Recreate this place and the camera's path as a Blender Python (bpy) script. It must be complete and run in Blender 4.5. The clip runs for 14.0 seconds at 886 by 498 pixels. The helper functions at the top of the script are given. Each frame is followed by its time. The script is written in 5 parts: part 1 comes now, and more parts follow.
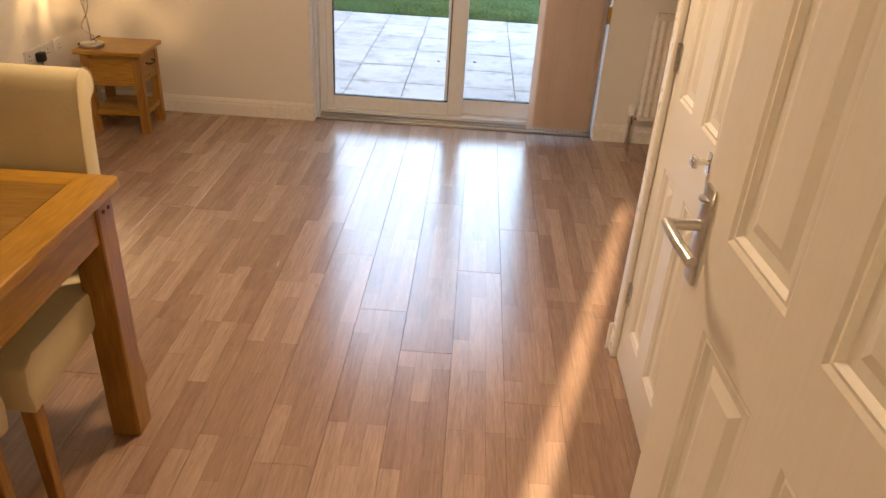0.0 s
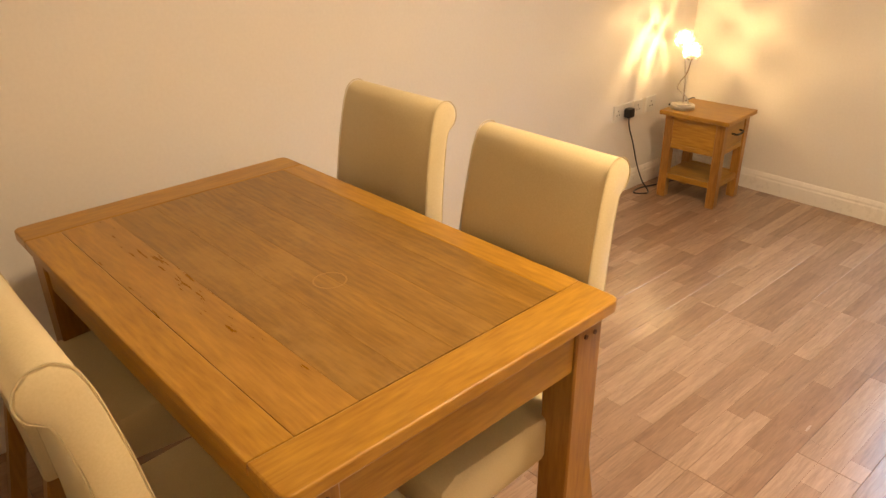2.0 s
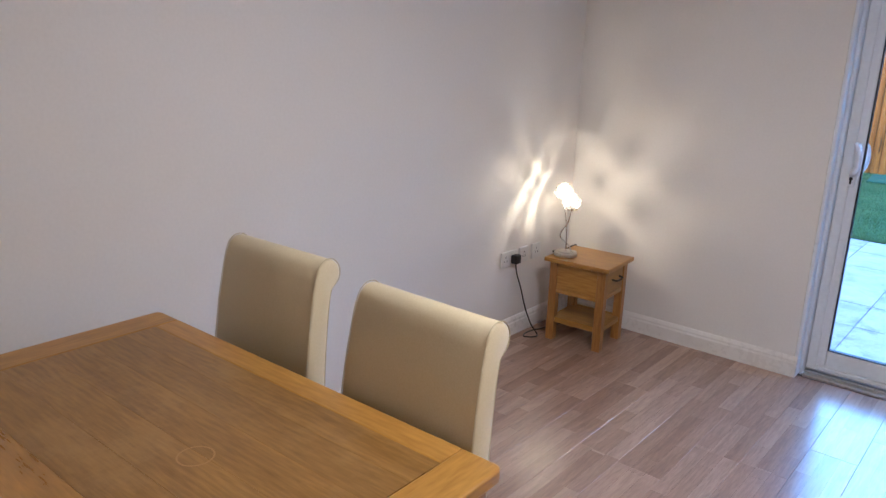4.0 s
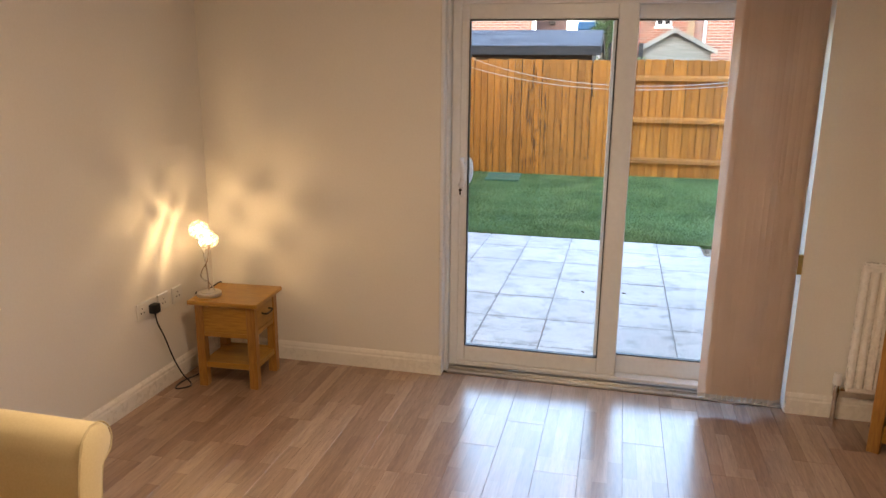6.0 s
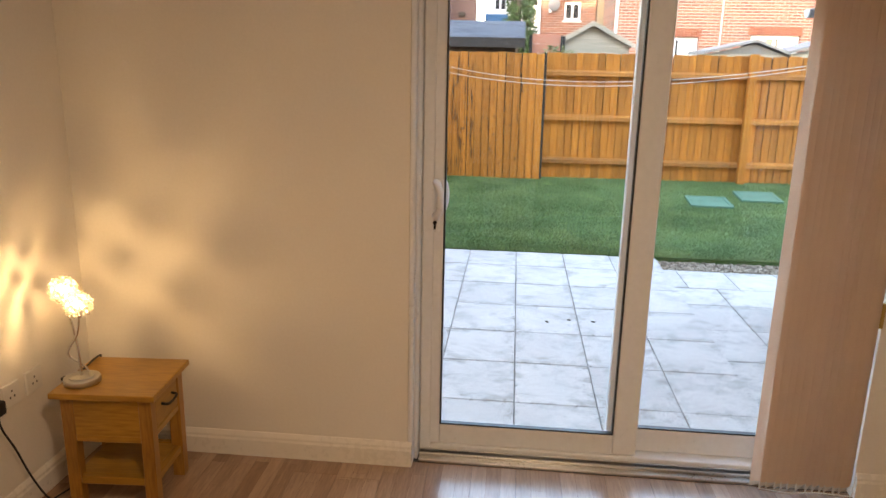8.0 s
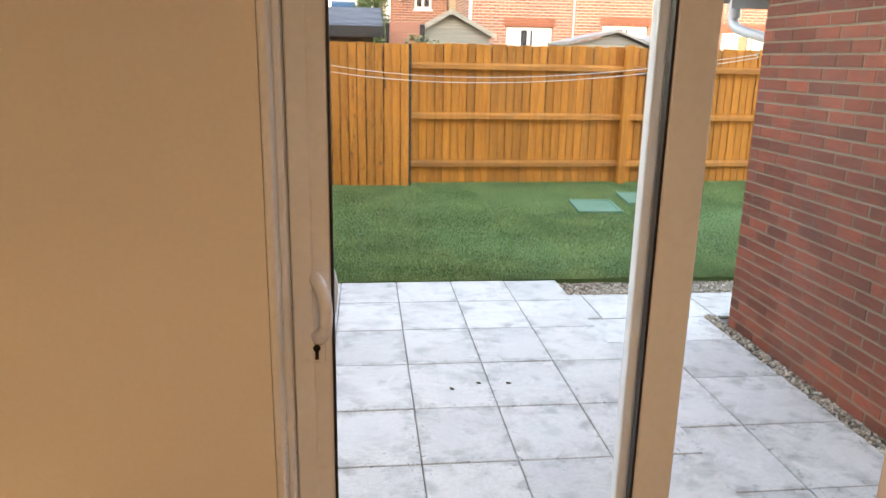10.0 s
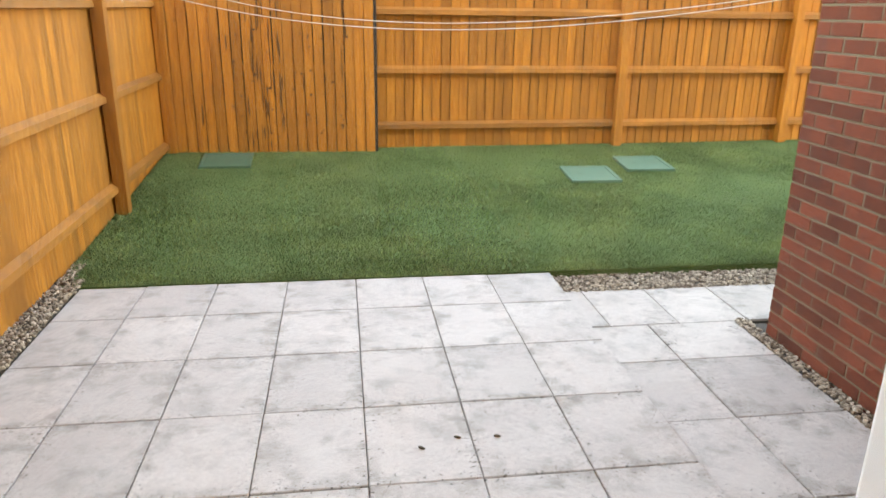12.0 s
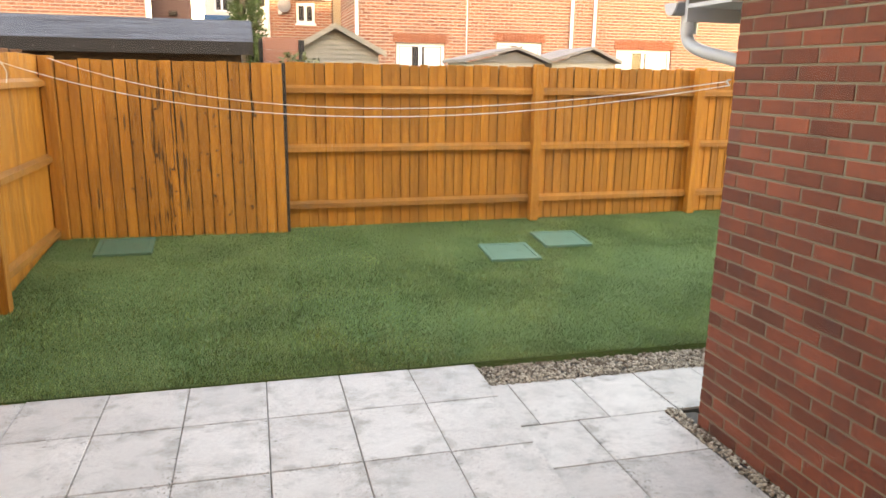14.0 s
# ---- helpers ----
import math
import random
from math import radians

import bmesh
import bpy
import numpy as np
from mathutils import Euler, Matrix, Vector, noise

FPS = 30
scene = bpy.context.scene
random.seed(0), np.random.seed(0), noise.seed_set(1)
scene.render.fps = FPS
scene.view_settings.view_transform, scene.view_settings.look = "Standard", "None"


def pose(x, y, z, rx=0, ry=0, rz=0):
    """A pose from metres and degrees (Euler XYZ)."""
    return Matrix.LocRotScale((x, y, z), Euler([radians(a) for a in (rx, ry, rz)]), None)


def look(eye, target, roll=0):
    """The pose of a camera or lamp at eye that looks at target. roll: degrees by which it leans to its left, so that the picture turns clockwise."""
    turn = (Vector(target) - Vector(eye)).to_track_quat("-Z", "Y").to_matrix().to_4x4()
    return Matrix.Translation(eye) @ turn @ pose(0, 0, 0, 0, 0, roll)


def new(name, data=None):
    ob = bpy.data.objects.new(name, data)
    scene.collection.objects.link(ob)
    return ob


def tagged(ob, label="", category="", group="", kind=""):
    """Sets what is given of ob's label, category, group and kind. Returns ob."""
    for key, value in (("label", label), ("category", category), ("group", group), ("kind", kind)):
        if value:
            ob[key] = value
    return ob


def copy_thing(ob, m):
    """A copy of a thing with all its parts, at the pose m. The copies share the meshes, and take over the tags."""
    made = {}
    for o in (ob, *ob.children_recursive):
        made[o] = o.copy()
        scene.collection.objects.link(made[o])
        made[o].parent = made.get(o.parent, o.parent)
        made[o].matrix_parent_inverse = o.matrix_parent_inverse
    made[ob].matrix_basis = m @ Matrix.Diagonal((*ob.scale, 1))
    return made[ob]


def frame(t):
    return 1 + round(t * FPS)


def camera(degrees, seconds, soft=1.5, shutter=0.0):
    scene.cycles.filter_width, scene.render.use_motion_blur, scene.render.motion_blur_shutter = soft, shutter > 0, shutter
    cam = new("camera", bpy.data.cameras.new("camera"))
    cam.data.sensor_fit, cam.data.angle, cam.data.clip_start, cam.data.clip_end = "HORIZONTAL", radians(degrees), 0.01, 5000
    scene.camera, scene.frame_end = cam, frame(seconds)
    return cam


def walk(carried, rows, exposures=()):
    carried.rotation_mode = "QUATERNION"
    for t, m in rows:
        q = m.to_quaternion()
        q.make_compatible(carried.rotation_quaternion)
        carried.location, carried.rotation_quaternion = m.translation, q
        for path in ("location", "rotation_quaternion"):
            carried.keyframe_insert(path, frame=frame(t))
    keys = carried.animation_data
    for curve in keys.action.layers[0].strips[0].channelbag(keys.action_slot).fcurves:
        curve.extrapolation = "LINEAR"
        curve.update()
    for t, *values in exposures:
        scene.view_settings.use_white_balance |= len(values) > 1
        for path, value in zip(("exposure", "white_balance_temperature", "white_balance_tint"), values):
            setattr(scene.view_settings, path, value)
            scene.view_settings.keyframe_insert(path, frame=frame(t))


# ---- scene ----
cam = camera(62.9, 14.0)
PATH = [
    (0, (2.314, -4.32, 1.517), (2.269, -2.567, 0.556), 3.5),
    (0.5, (2.245, -4.077, 1.474), (1.959, -2.352, 0.503), 2.9),
    (1, (2.169, -3.932, 1.463), (1.542, -2.304, 0.485), 1.5),
    (1.5, (2.134, -3.825, 1.46), (1.11, -2.406, 0.491), 0.4),
    (2, (2.149, -3.768, 1.476), (0.802, -2.577, 0.6), -0.8),
    (4.5, (2.141, -3.696, 1.569), (1.039, -2.09, 1.114), 1.2),
    (5, (2.166, -3.674, 1.617), (1.319, -1.922, 1.154), 0.8),
    (5.5, (2.216, -3.647, 1.593), (1.585, -1.804, 1.14), 0.5),
    (6, (2.213, -3.57, 1.607), (1.759, -1.681, 1.129), 0.6),
    (6.5, (2.149, -3.446, 1.579), (1.787, -1.542, 1.085), 0.5),
    (7, (1.918, -3.242, 1.589), (1.611, -1.332, 1.082), 0.8),
    (7.5, (1.788, -2.992, 1.569), (1.531, -1.075, 1.061), 1.1),
    (8, (1.718, -2.647, 1.598), (1.533, -0.717, 1.106), 1.2),
    (10.5, (1.517, -1.107, 1.618), (1.793, 0.802, 1.09), 1.1),
    (11, (1.589, -0.817, 1.606), (1.89, 1.08, 1.047), 1.1),
    (11.5, (1.684, -0.528, 1.607), (1.981, 1.356, 1.006), 1.0),
    (12, (1.715, -0.284, 1.57), (1.981, 1.594, 0.937), 0.8),
    (12.5, (1.702, -0.114, 1.606), (1.939, 1.773, 0.988), 0.6),
    (13, (1.716, -0.033, 1.656), (1.956, 1.869, 1.086), 0.5),
    (13.5, (1.727, -0.015, 1.688), (2.04, 1.894, 1.181), 0.6),
    (14, (1.765, 0.0, 1.688), (2.258, 1.881, 1.222), 0.9),
]
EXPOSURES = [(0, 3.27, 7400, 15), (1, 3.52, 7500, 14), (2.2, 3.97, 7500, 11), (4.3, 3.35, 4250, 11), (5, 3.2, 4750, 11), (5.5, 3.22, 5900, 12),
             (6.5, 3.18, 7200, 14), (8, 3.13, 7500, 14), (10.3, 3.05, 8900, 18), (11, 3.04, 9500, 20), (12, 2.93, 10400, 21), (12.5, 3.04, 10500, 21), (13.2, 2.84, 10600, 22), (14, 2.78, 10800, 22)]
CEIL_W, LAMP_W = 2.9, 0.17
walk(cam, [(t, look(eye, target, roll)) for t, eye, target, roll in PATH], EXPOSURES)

# ---- world, sun, exposure ----
SUN_TRAVEL = Vector((0.28, 0.96, -0.27)).normalized()
world = bpy.data.worlds.new("world")
scene.world = world
world.use_nodes = True
wn = world.node_tree
sky = wn.nodes.new("ShaderNodeTexSky")
sky.sky_type = "NISHITA"
sky.sun_disc = False
sky.sun_elevation = math.asin(-SUN_TRAVEL.z)
sky.sun_rotation = math.atan2(-SUN_TRAVEL.x, -SUN_TRAVEL.y)
sky.dust_density = 1.0
wn.links.new(sky.outputs[0], wn.nodes["Background"].inputs[0])
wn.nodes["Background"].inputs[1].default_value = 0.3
sun = new("sun", bpy.data.lights.new("sun", "SUN"))
sun.data.energy, sun.data.angle, sun.data.color = 2.3, radians(0.5), (1.0, 0.86, 0.68)
sun.matrix_world = look((0, -10, 8), Vector((0, -10, 8)) + SUN_TRAVEL)


def area(name, x, y, z, target, sx, sy, watts, colour):
    l = new(name, bpy.data.lights.new(name, "AREA"))
    l.data.shape, l.data.size, l.data.size_y = "RECTANGLE", sx, sy
    l.data.energy, l.data.color = watts, colour
    l.matrix_world = look((x, y, z), target)
    return l


# room and hall ceiling lamps, unseen, added for the warm light on the walls
area("added_ceiling_lamp_light", 1.9, -2.2, 2.27, (1.9, -2.2, 0), 0.26, 0.26, CEIL_W, (1.0, 0.76, 0.52))
area("added_hall_lamp_light", 2.0, -5.6, 2.27, (2.0, -5.6, 0), 0.3, 0.3, 1.9, (1.0, 0.72, 0.45))


# ---- materials ----
def material(name, c1, c2, scale=3.0, fine=60.0, rough=0.5, bump=0.1, stretch=(1, 1, 1), metallic=0.0, vary=0.0,
             spec=0.5, stain=None, stain_scale=2.0, stain_at=0.58, depth=0.004, rvary=0.1, coat=0.0):
    m = bpy.data.materials.new(name)
    m.use_nodes = True
    n, l = m.node_tree.nodes, m.node_tree.links
    b = n["Principled BSDF"]
    tc, info, add, mp = n.new("ShaderNodeTexCoord"), n.new("ShaderNodeObjectInfo"), n.new("ShaderNodeVectorMath"), n.new("ShaderNodeMapping")
    mul = n.new("ShaderNodeMath")
    mul.operation, mul.inputs[1].default_value = "MULTIPLY", 37.0 if vary else 0.0
    l.new(info.outputs["Random"], mul.inputs[0])
    l.new(tc.outputs["Object"], add.inputs[0])
    l.new(mul.outputs[0], add.inputs[1])
    l.new(add.outputs[0], mp.inputs[0])
    mp.inputs["Scale"].default_value = stretch
    big, small = n.new("ShaderNodeTexNoise"), n.new("ShaderNodeTexNoise")
    for t, s, d in ((big, scale, 4), (small, fine, 3)):
        t.inputs["Scale"].default_value, t.inputs["Detail"].default_value = s, d
        l.new(mp.outputs[0], t.inputs["Vector"])
    mixf = n.new("ShaderNodeMath")
    mixf.operation, mixf.inputs[1].default_value = "MULTIPLY_ADD", 0.55
    l.new(small.outputs[0], mixf.inputs[0])
    half = n.new("ShaderNodeMath")
    half.operation, half.inputs[1].default_value = "MULTIPLY", 0.45
    l.new(big.outputs[0], half.inputs[0])
    l.new(half.outputs[0], mixf.inputs[2])
    ramp = n.new("ShaderNodeValToRGB")
    ramp.color_ramp.elements[0].position, ramp.color_ramp.elements[1].position = 0.33, 0.67
    ramp.color_ramp.elements[0].color, ramp.color_ramp.elements[1].color = (*c1, 1), (*c2, 1)
    l.new(mixf.outputs[0], ramp.inputs[0])
    out = ramp.outputs[0]
    if stain:
        st = n.new("ShaderNodeTexNoise")
        st.inputs["Scale"].default_value, st.inputs["Detail"].default_value, st.inputs["Roughness"].default_value = stain_scale, 8, 0.7
        l.new(add.outputs[0], st.inputs["Vector"])
        sr = n.new("ShaderNodeValToRGB")
        sr.color_ramp.elements[0].position, sr.color_ramp.elements[1].position = stain_at, stain_at + 0.24
        sr.color_ramp.elements[0].color, sr.color_ramp.elements[1].color = (0, 0, 0, 1), (0.7, 0.7, 0.7, 1)
        l.new(st.outputs[0], sr.inputs[0])
        mx = n.new("ShaderNodeMix")
        mx.data_type = "RGBA"
        l.new(sr.outputs[0], mx.inputs["Factor"])
        l.new(out, mx.inputs["A"])
        mx.inputs["B"].default_value = (*stain, 1)
        out = mx.outputs["Result"]
    if vary:
        hsv, rng = n.new("ShaderNodeHueSaturation"), n.new("ShaderNodeMapRange")
        rng.inputs["To Min"].default_value, rng.inputs["To Max"].default_value = 1 - vary, 1 + vary
        l.new(info.outputs["Random"], rng.inputs["Value"])
        l.new(rng.outputs[0], hsv.inputs["Value"])
        l.new(out, hsv.inputs["Color"])
        out = hsv.outputs[0]
    l.new(out, b.inputs["Base Color"])
    rr = n.new("ShaderNodeMapRange")
    rr.inputs["To Min"].default_value, rr.inputs["To Max"].default_value = max(0.03, rough - rvary), min(1, rough + rvary)
    l.new(mixf.outputs[0], rr.inputs["Value"])
    l.new(rr.outputs[0], b.inputs["Roughness"])
    b.inputs["Metallic"].default_value, b.inputs["Specular IOR Level"].default_value = metallic, spec
    b.inputs["Coat Weight"].default_value = coat
    if bump:
        bp = n.new("ShaderNodeBump")
        bp.inputs["Strength"].default_value, bp.inputs["Distance"].default_value = bump, depth
        l.new(mixf.outputs[0], bp.inputs["Height"])
        l.new(bp.outputs[0], b.inputs["Normal"])
    return m


def plain(name, c, rough=0.5, metallic=0.0, emit=0.0, transmission=0.0, ior=1.45, spec=0.5):
    m = bpy.data.materials.new(name)
    m.use_nodes = True
    b = m.node_tree.nodes["Principled BSDF"]
    b.inputs["Base Color"].default_value = (*c, 1)
    b.inputs["Roughness"].default_value, b.inputs["Metallic"].default_value = rough, metallic
    b.inputs["Transmission Weight"].default_value, b.inputs["IOR"].default_value = transmission, ior
    b.inputs["Specular IOR Level"].default_value = spec
    if emit:
        b.inputs["Emission Color"].default_value, b.inputs["Emission Strength"].default_value = (*c, 1), emit
    return m


def pane_material():
    """Clear window glass: it lets light through and mirrors faintly."""
    m = bpy.data.materials.new("window glass")
    m.use_nodes = True
    n, l = m.node_tree.nodes, m.node_tree.links
    n.remove(n["Principled BSDF"])
    tr, gl, mx = n.new("ShaderNodeBsdfTransparent"), n.new("ShaderNodeBsdfGlossy"), n.new("ShaderNodeMixShader")
    tr.inputs[0].default_value = (0.97, 0.98, 0.975, 1)
    gl.inputs["Roughness"].default_value = 0.01
    mx.inputs[0].default_value = 0.03
    l.new(tr.outputs[0], mx.inputs[1])
    l.new(gl.outputs[0], mx.inputs[2])
    l.new(mx.outputs[0], n["Material Output"].inputs[0])
    return m


def cloth(*a, **k):
    """A thin fabric that lets some daylight through."""
    m = material(*a, **k)
    n, l = m.node_tree.nodes, m.node_tree.links
    b, tl, mx = n["Principled BSDF"], n.new("ShaderNodeBsdfTranslucent"), n.new("ShaderNodeMixShader")
    l.new(b.inputs["Base Color"].links[0].from_socket, tl.inputs[0])
    mx.inputs[0].default_value = 0.5
    l.new(b.outputs[0], mx.inputs[1])
    l.new(tl.outputs[0], mx.inputs[2])
    l.new(mx.outputs[0], n["Material Output"].inputs[0])
    return m


def laminate():
    """Three-strip oak laminate: short strips of several tones along the boards, with fine grain."""
    m = bpy.data.materials.new("oak laminate")
    m.use_nodes = True
    n, l = m.node_tree.nodes, m.node_tree.links
    tc, info, ofs, mul, mp = (n.new("ShaderNode" + k) for k in ("TexCoord", "ObjectInfo", "VectorMath", "Math", "Mapping"))
    mul.operation, mul.inputs[1].default_value = "MULTIPLY", 53.0
    l.new(info.outputs["Random"], mul.inputs[0])
    cmb = n.new("ShaderNodeCombineXYZ")
    l.new(mul.outputs[0], cmb.inputs[1])
    l.new(mul.outputs[0], cmb.inputs[2])
    l.new(tc.outputs["Object"], ofs.inputs[0])
    l.new(cmb.outputs[0], ofs.inputs[1])
    mp.inputs["Rotation"].default_value = (0, 0, radians(90))
    mp.inputs["Location"].default_value = (0, 0.089, 0)
    l.new(ofs.outputs[0], mp.inputs[0])
    br = n.new("ShaderNodeTexBrick")
    l.new(mp.outputs[0], br.inputs["Vector"])
    for k, v in (("Scale", 1.0), ("Brick Width", 0.46), ("Row Height", 0.0593), ("Mortar Size", 0.0004), ("Mortar Smooth", 0.2), ("Bias", 0.0)):
        br.inputs[k].default_value = v
    br.offset, br.offset_frequency = 0.37, 2
    br.inputs["Color1"].default_value, br.inputs["Color2"].default_value = (0.27, 0.157, 0.096, 1), (0.405, 0.264, 0.175, 1)
    br.inputs["Mortar"].default_value = (0.17, 0.095, 0.058, 1)
    sc = n.new("ShaderNodeMapping")
    sc.inputs["Scale"].default_value = (9, 0.8, 1)
    l.new(ofs.outputs[0], sc.inputs[0])
    g1, g2 = n.new("ShaderNodeTexNoise"), n.new("ShaderNodeTexNoise")
    for g, a, d in ((g1, 3.2, 5), (g2, 16, 3)):
        g.inputs["Scale"].default_value, g.inputs["Detail"].default_value = a, d
        g.inputs["Distortion"].default_value = 0.8
        l.new(sc.outputs[0], g.inputs["Vector"])
    ad = n.new("ShaderNodeMath")
    ad.operation = "ADD"
    l.new(g1.outputs[0], ad.inputs[0])
    l.new(g2.outputs[0], ad.inputs[1])
    rg = n.new("ShaderNodeMapRange")
    rg.inputs["From Min"].default_value, rg.inputs["From Max"].default_value = 0.6, 1.4
    rg.inputs["To Min"].default_value, rg.inputs["To Max"].default_value = 0.72, 1.25
    l.new(ad.outputs[0], rg.inputs["Value"])
    hs = n.new("ShaderNodeHueSaturation")
    l.new(rg.outputs[0], hs.inputs["Value"])
    l.new(br.outputs["Color"], hs.inputs["Color"])
    b = n["Principled BSDF"]
    l.new(hs.outputs[0], b.inputs["Base Color"])
    rr = n.new("ShaderNodeMapRange")
    rr.inputs["To Min"].default_value, rr.inputs["To Max"].default_value = 0.19, 0.30
    l.new(g1.outputs[0], rr.inputs["Value"])
    l.new(rr.outputs[0], b.inputs["Roughness"])
    b.inputs["Specular IOR Level"].default_value = 0.9
    b.inputs["Coat Weight"].default_value, b.inputs["Coat Roughness"].default_value = 0.3, 0.28
    bp = n.new("ShaderNodeBump")
    bp.inputs["Strength"].default_value, bp.inputs["Distance"].default_value = 0.04, 0.001
    l.new(g2.outputs[0], bp.inputs["Height"])
    l.new(bp.outputs[0], b.inputs["Normal"])
    return m


M_WALL = material("wall paint", (0.74, 0.70, 0.64), (0.78, 0.74, 0.68), 1.2, 90, 0.75, 0.06, depth=0.002, spec=0.25)
M_CEIL = material("ceiling paint", (0.78, 0.77, 0.74), (0.82, 0.81, 0.78), 1.2, 90, 0.85, 0.08, depth=0.002)
M_GLOSS = material("white gloss paint", (0.78, 0.74, 0.68), (0.82, 0.78, 0.72), 2, 40, 0.28, 0.05, depth=0.001)
M_DOOR = material("door paint", (0.74, 0.70, 0.62), (0.79, 0.75, 0.67), 2, 110, 0.38, 0.12, stretch=(1, 1, 0.12), depth=0.0012)
M_UPVC = material("white plastic frame", (0.74, 0.75, 0.76), (0.80, 0.81, 0.82), 2, 50, 0.3, 0.03, depth=0.001)
M_FLOOR = laminate()
M_OAKTOP = material("oiled oak top", (0.24, 0.11, 0.013), (0.42, 0.215, 0.036), 2.2, 14, 0.3, 0.1, stretch=(1, 8, 1), vary=0.10, depth=0.001)
M_OAKY = material("oiled oak", (0.265, 0.118, 0.012), (0.45, 0.238, 0.034), 2.2, 14, 0.32, 0.1, stretch=(8, 1, 8), vary=0.08, depth=0.001)
M_OAKX = material("oiled oak rail", (0.265, 0.118, 0.012), (0.45, 0.238, 0.034), 2.2, 14, 0.32, 0.1, stretch=(1, 8, 8), vary=0.08, depth=0.001)
M_OAKZ = material("oiled oak upright", (0.235, 0.098, 0.014), (0.41, 0.20, 0.04), 2.2, 14, 0.34, 0.1, stretch=(8, 8, 1), vary=0.08, depth=0.001)
M_LEATHER = material("cream leather", (0.60, 0.50, 0.29), (0.67, 0.57, 0.35), 2, 260, 0.42, 0.18, depth=0.001)
M_PIPING = plain("leather piping", (0.53, 0.44, 0.26), 0.5)
M_CHROME = plain("polished chrome", (0.75, 0.74, 0.72), 0.12, 1.0)
M_STEEL = material("brushed steel", (0.50, 0.49, 0.47), (0.62, 0.61, 0.59), 6, 120, 0.3, 0.05, metallic=1.0, depth=0.0005)
M_BLACK = plain("black rubber", (0.015, 0.015, 0.016), 0.45)
M_IRON = plain("dark iron", (0.05, 0.045, 0.04), 0.45, 0.8)
M_SOCKET = plain("white socket plastic", (0.72, 0.70, 0.66), 0.35)
M_BLIND = cloth("woven blind fabric", (0.80, 0.67, 0.57), (0.86, 0.75, 0.66), 6, 300, 0.8, 0.15, depth=0.0008)
M_PANE = pane_material()
M_BULB = plain("lamp bulb", (1.0, 0.72, 0.38), 0.4, emit=14)
M_CRYSTAL = plain("crystal bead", (1.0, 0.95, 0.86), 0.05, transmission=0.9, ior=1.5)
M_WICKER = material("woven seagrass", (0.20, 0.145, 0.09), (0.44, 0.35, 0.24), 30, 160, 0.8, 0.6, depth=0.006)
M_SLAB = material("concrete paving slab", (0.48, 0.43, 0.388), (0.63, 0.577, 0.525), 2.4, 60, 0.85, 0.25, vary=0.08, stain=(0.26, 0.245, 0.215), stain_scale=5.0, stain_at=0.50, depth=0.004)


def weather_slab(m):
    """Lichen specks all over the slabs, and grime that gathers along their joints."""
    n, l = m.node_tree.nodes, m.node_tree.links
    b = n["Principled BSDF"]
    base = b.inputs["Base Color"].links[0].from_socket
    tc, info, off = n.new("ShaderNodeTexCoord"), n.new("ShaderNodeObjectInfo"), n.new("ShaderNodeVectorMath")
    off.operation = "MULTIPLY_ADD"
    off.inputs[1].default_value = (1, 1, 1)
    sc = n.new("ShaderNodeMath")
    sc.operation, sc.inputs[1].default_value = "MULTIPLY", 61.0
    l.new(info.outputs["Random"], sc.inputs[0])
    l.new(tc.outputs["Object"], off.inputs[0])
    l.new(sc.outputs[0], off.inputs[2])
    sep = n.new("ShaderNodeSeparateXYZ")
    l.new(tc.outputs["Object"], sep.inputs[0])
    near = []
    for k, half in ((0, 0.22), (1, 0.28)):
        ab, dv = n.new("ShaderNodeMath"), n.new("ShaderNodeMath")
        ab.operation, dv.operation, dv.inputs[1].default_value = "ABSOLUTE", "DIVIDE", half
        l.new(sep.outputs[k], ab.inputs[0])
        l.new(ab.outputs[0], dv.inputs[0])
        near.append(dv)
    mx = n.new("ShaderNodeMath")
    mx.operation = "MAXIMUM"
    l.new(near[0].outputs[0], mx.inputs[0])
    l.new(near[1].outputs[0], mx.inputs[1])
    out = base
    for scale, detail, lo, hi, edge, dark, amount in ((9, 6, 0.58, 0.80, 0.12, (0.22, 0.20, 0.165), 0.6), (70, 2, 0.69, 0.75, 0.08, (0.09, 0.085, 0.07), 0.8)):
        ns, pos, nz = n.new("ShaderNodeTexNoise"), n.new("ShaderNodeMapRange"), n.new("ShaderNodeMath")
        ns.inputs["Scale"].default_value, ns.inputs["Detail"].default_value = scale, detail
        l.new(off.outputs[0], ns.inputs["Vector"])
        pos.inputs["From Min"].default_value, pos.inputs["From Max"].default_value, pos.inputs["To Max"].default_value = 0.55, 1.0, edge
        l.new(mx.outputs[0], pos.inputs["Value"])
        nz.operation = "ADD"
        l.new(ns.outputs[0], nz.inputs[0])
        l.new(pos.outputs[0], nz.inputs[1])
        rp = n.new("ShaderNodeMapRange")
        rp.inputs["From Min"].default_value, rp.inputs["From Max"].default_value, rp.inputs["To Max"].default_value = lo, hi, amount
        l.new(nz.outputs[0], rp.inputs["Value"])
        mix = n.new("ShaderNodeMix")
        mix.data_type = "RGBA"
        l.new(rp.outputs[0], mix.inputs["Factor"])
        l.new(out, mix.inputs["A"])
        mix.inputs["B"].default_value = (*dark, 1)
        out = mix.outputs["Result"]
    l.new(out, b.inputs["Base Color"])


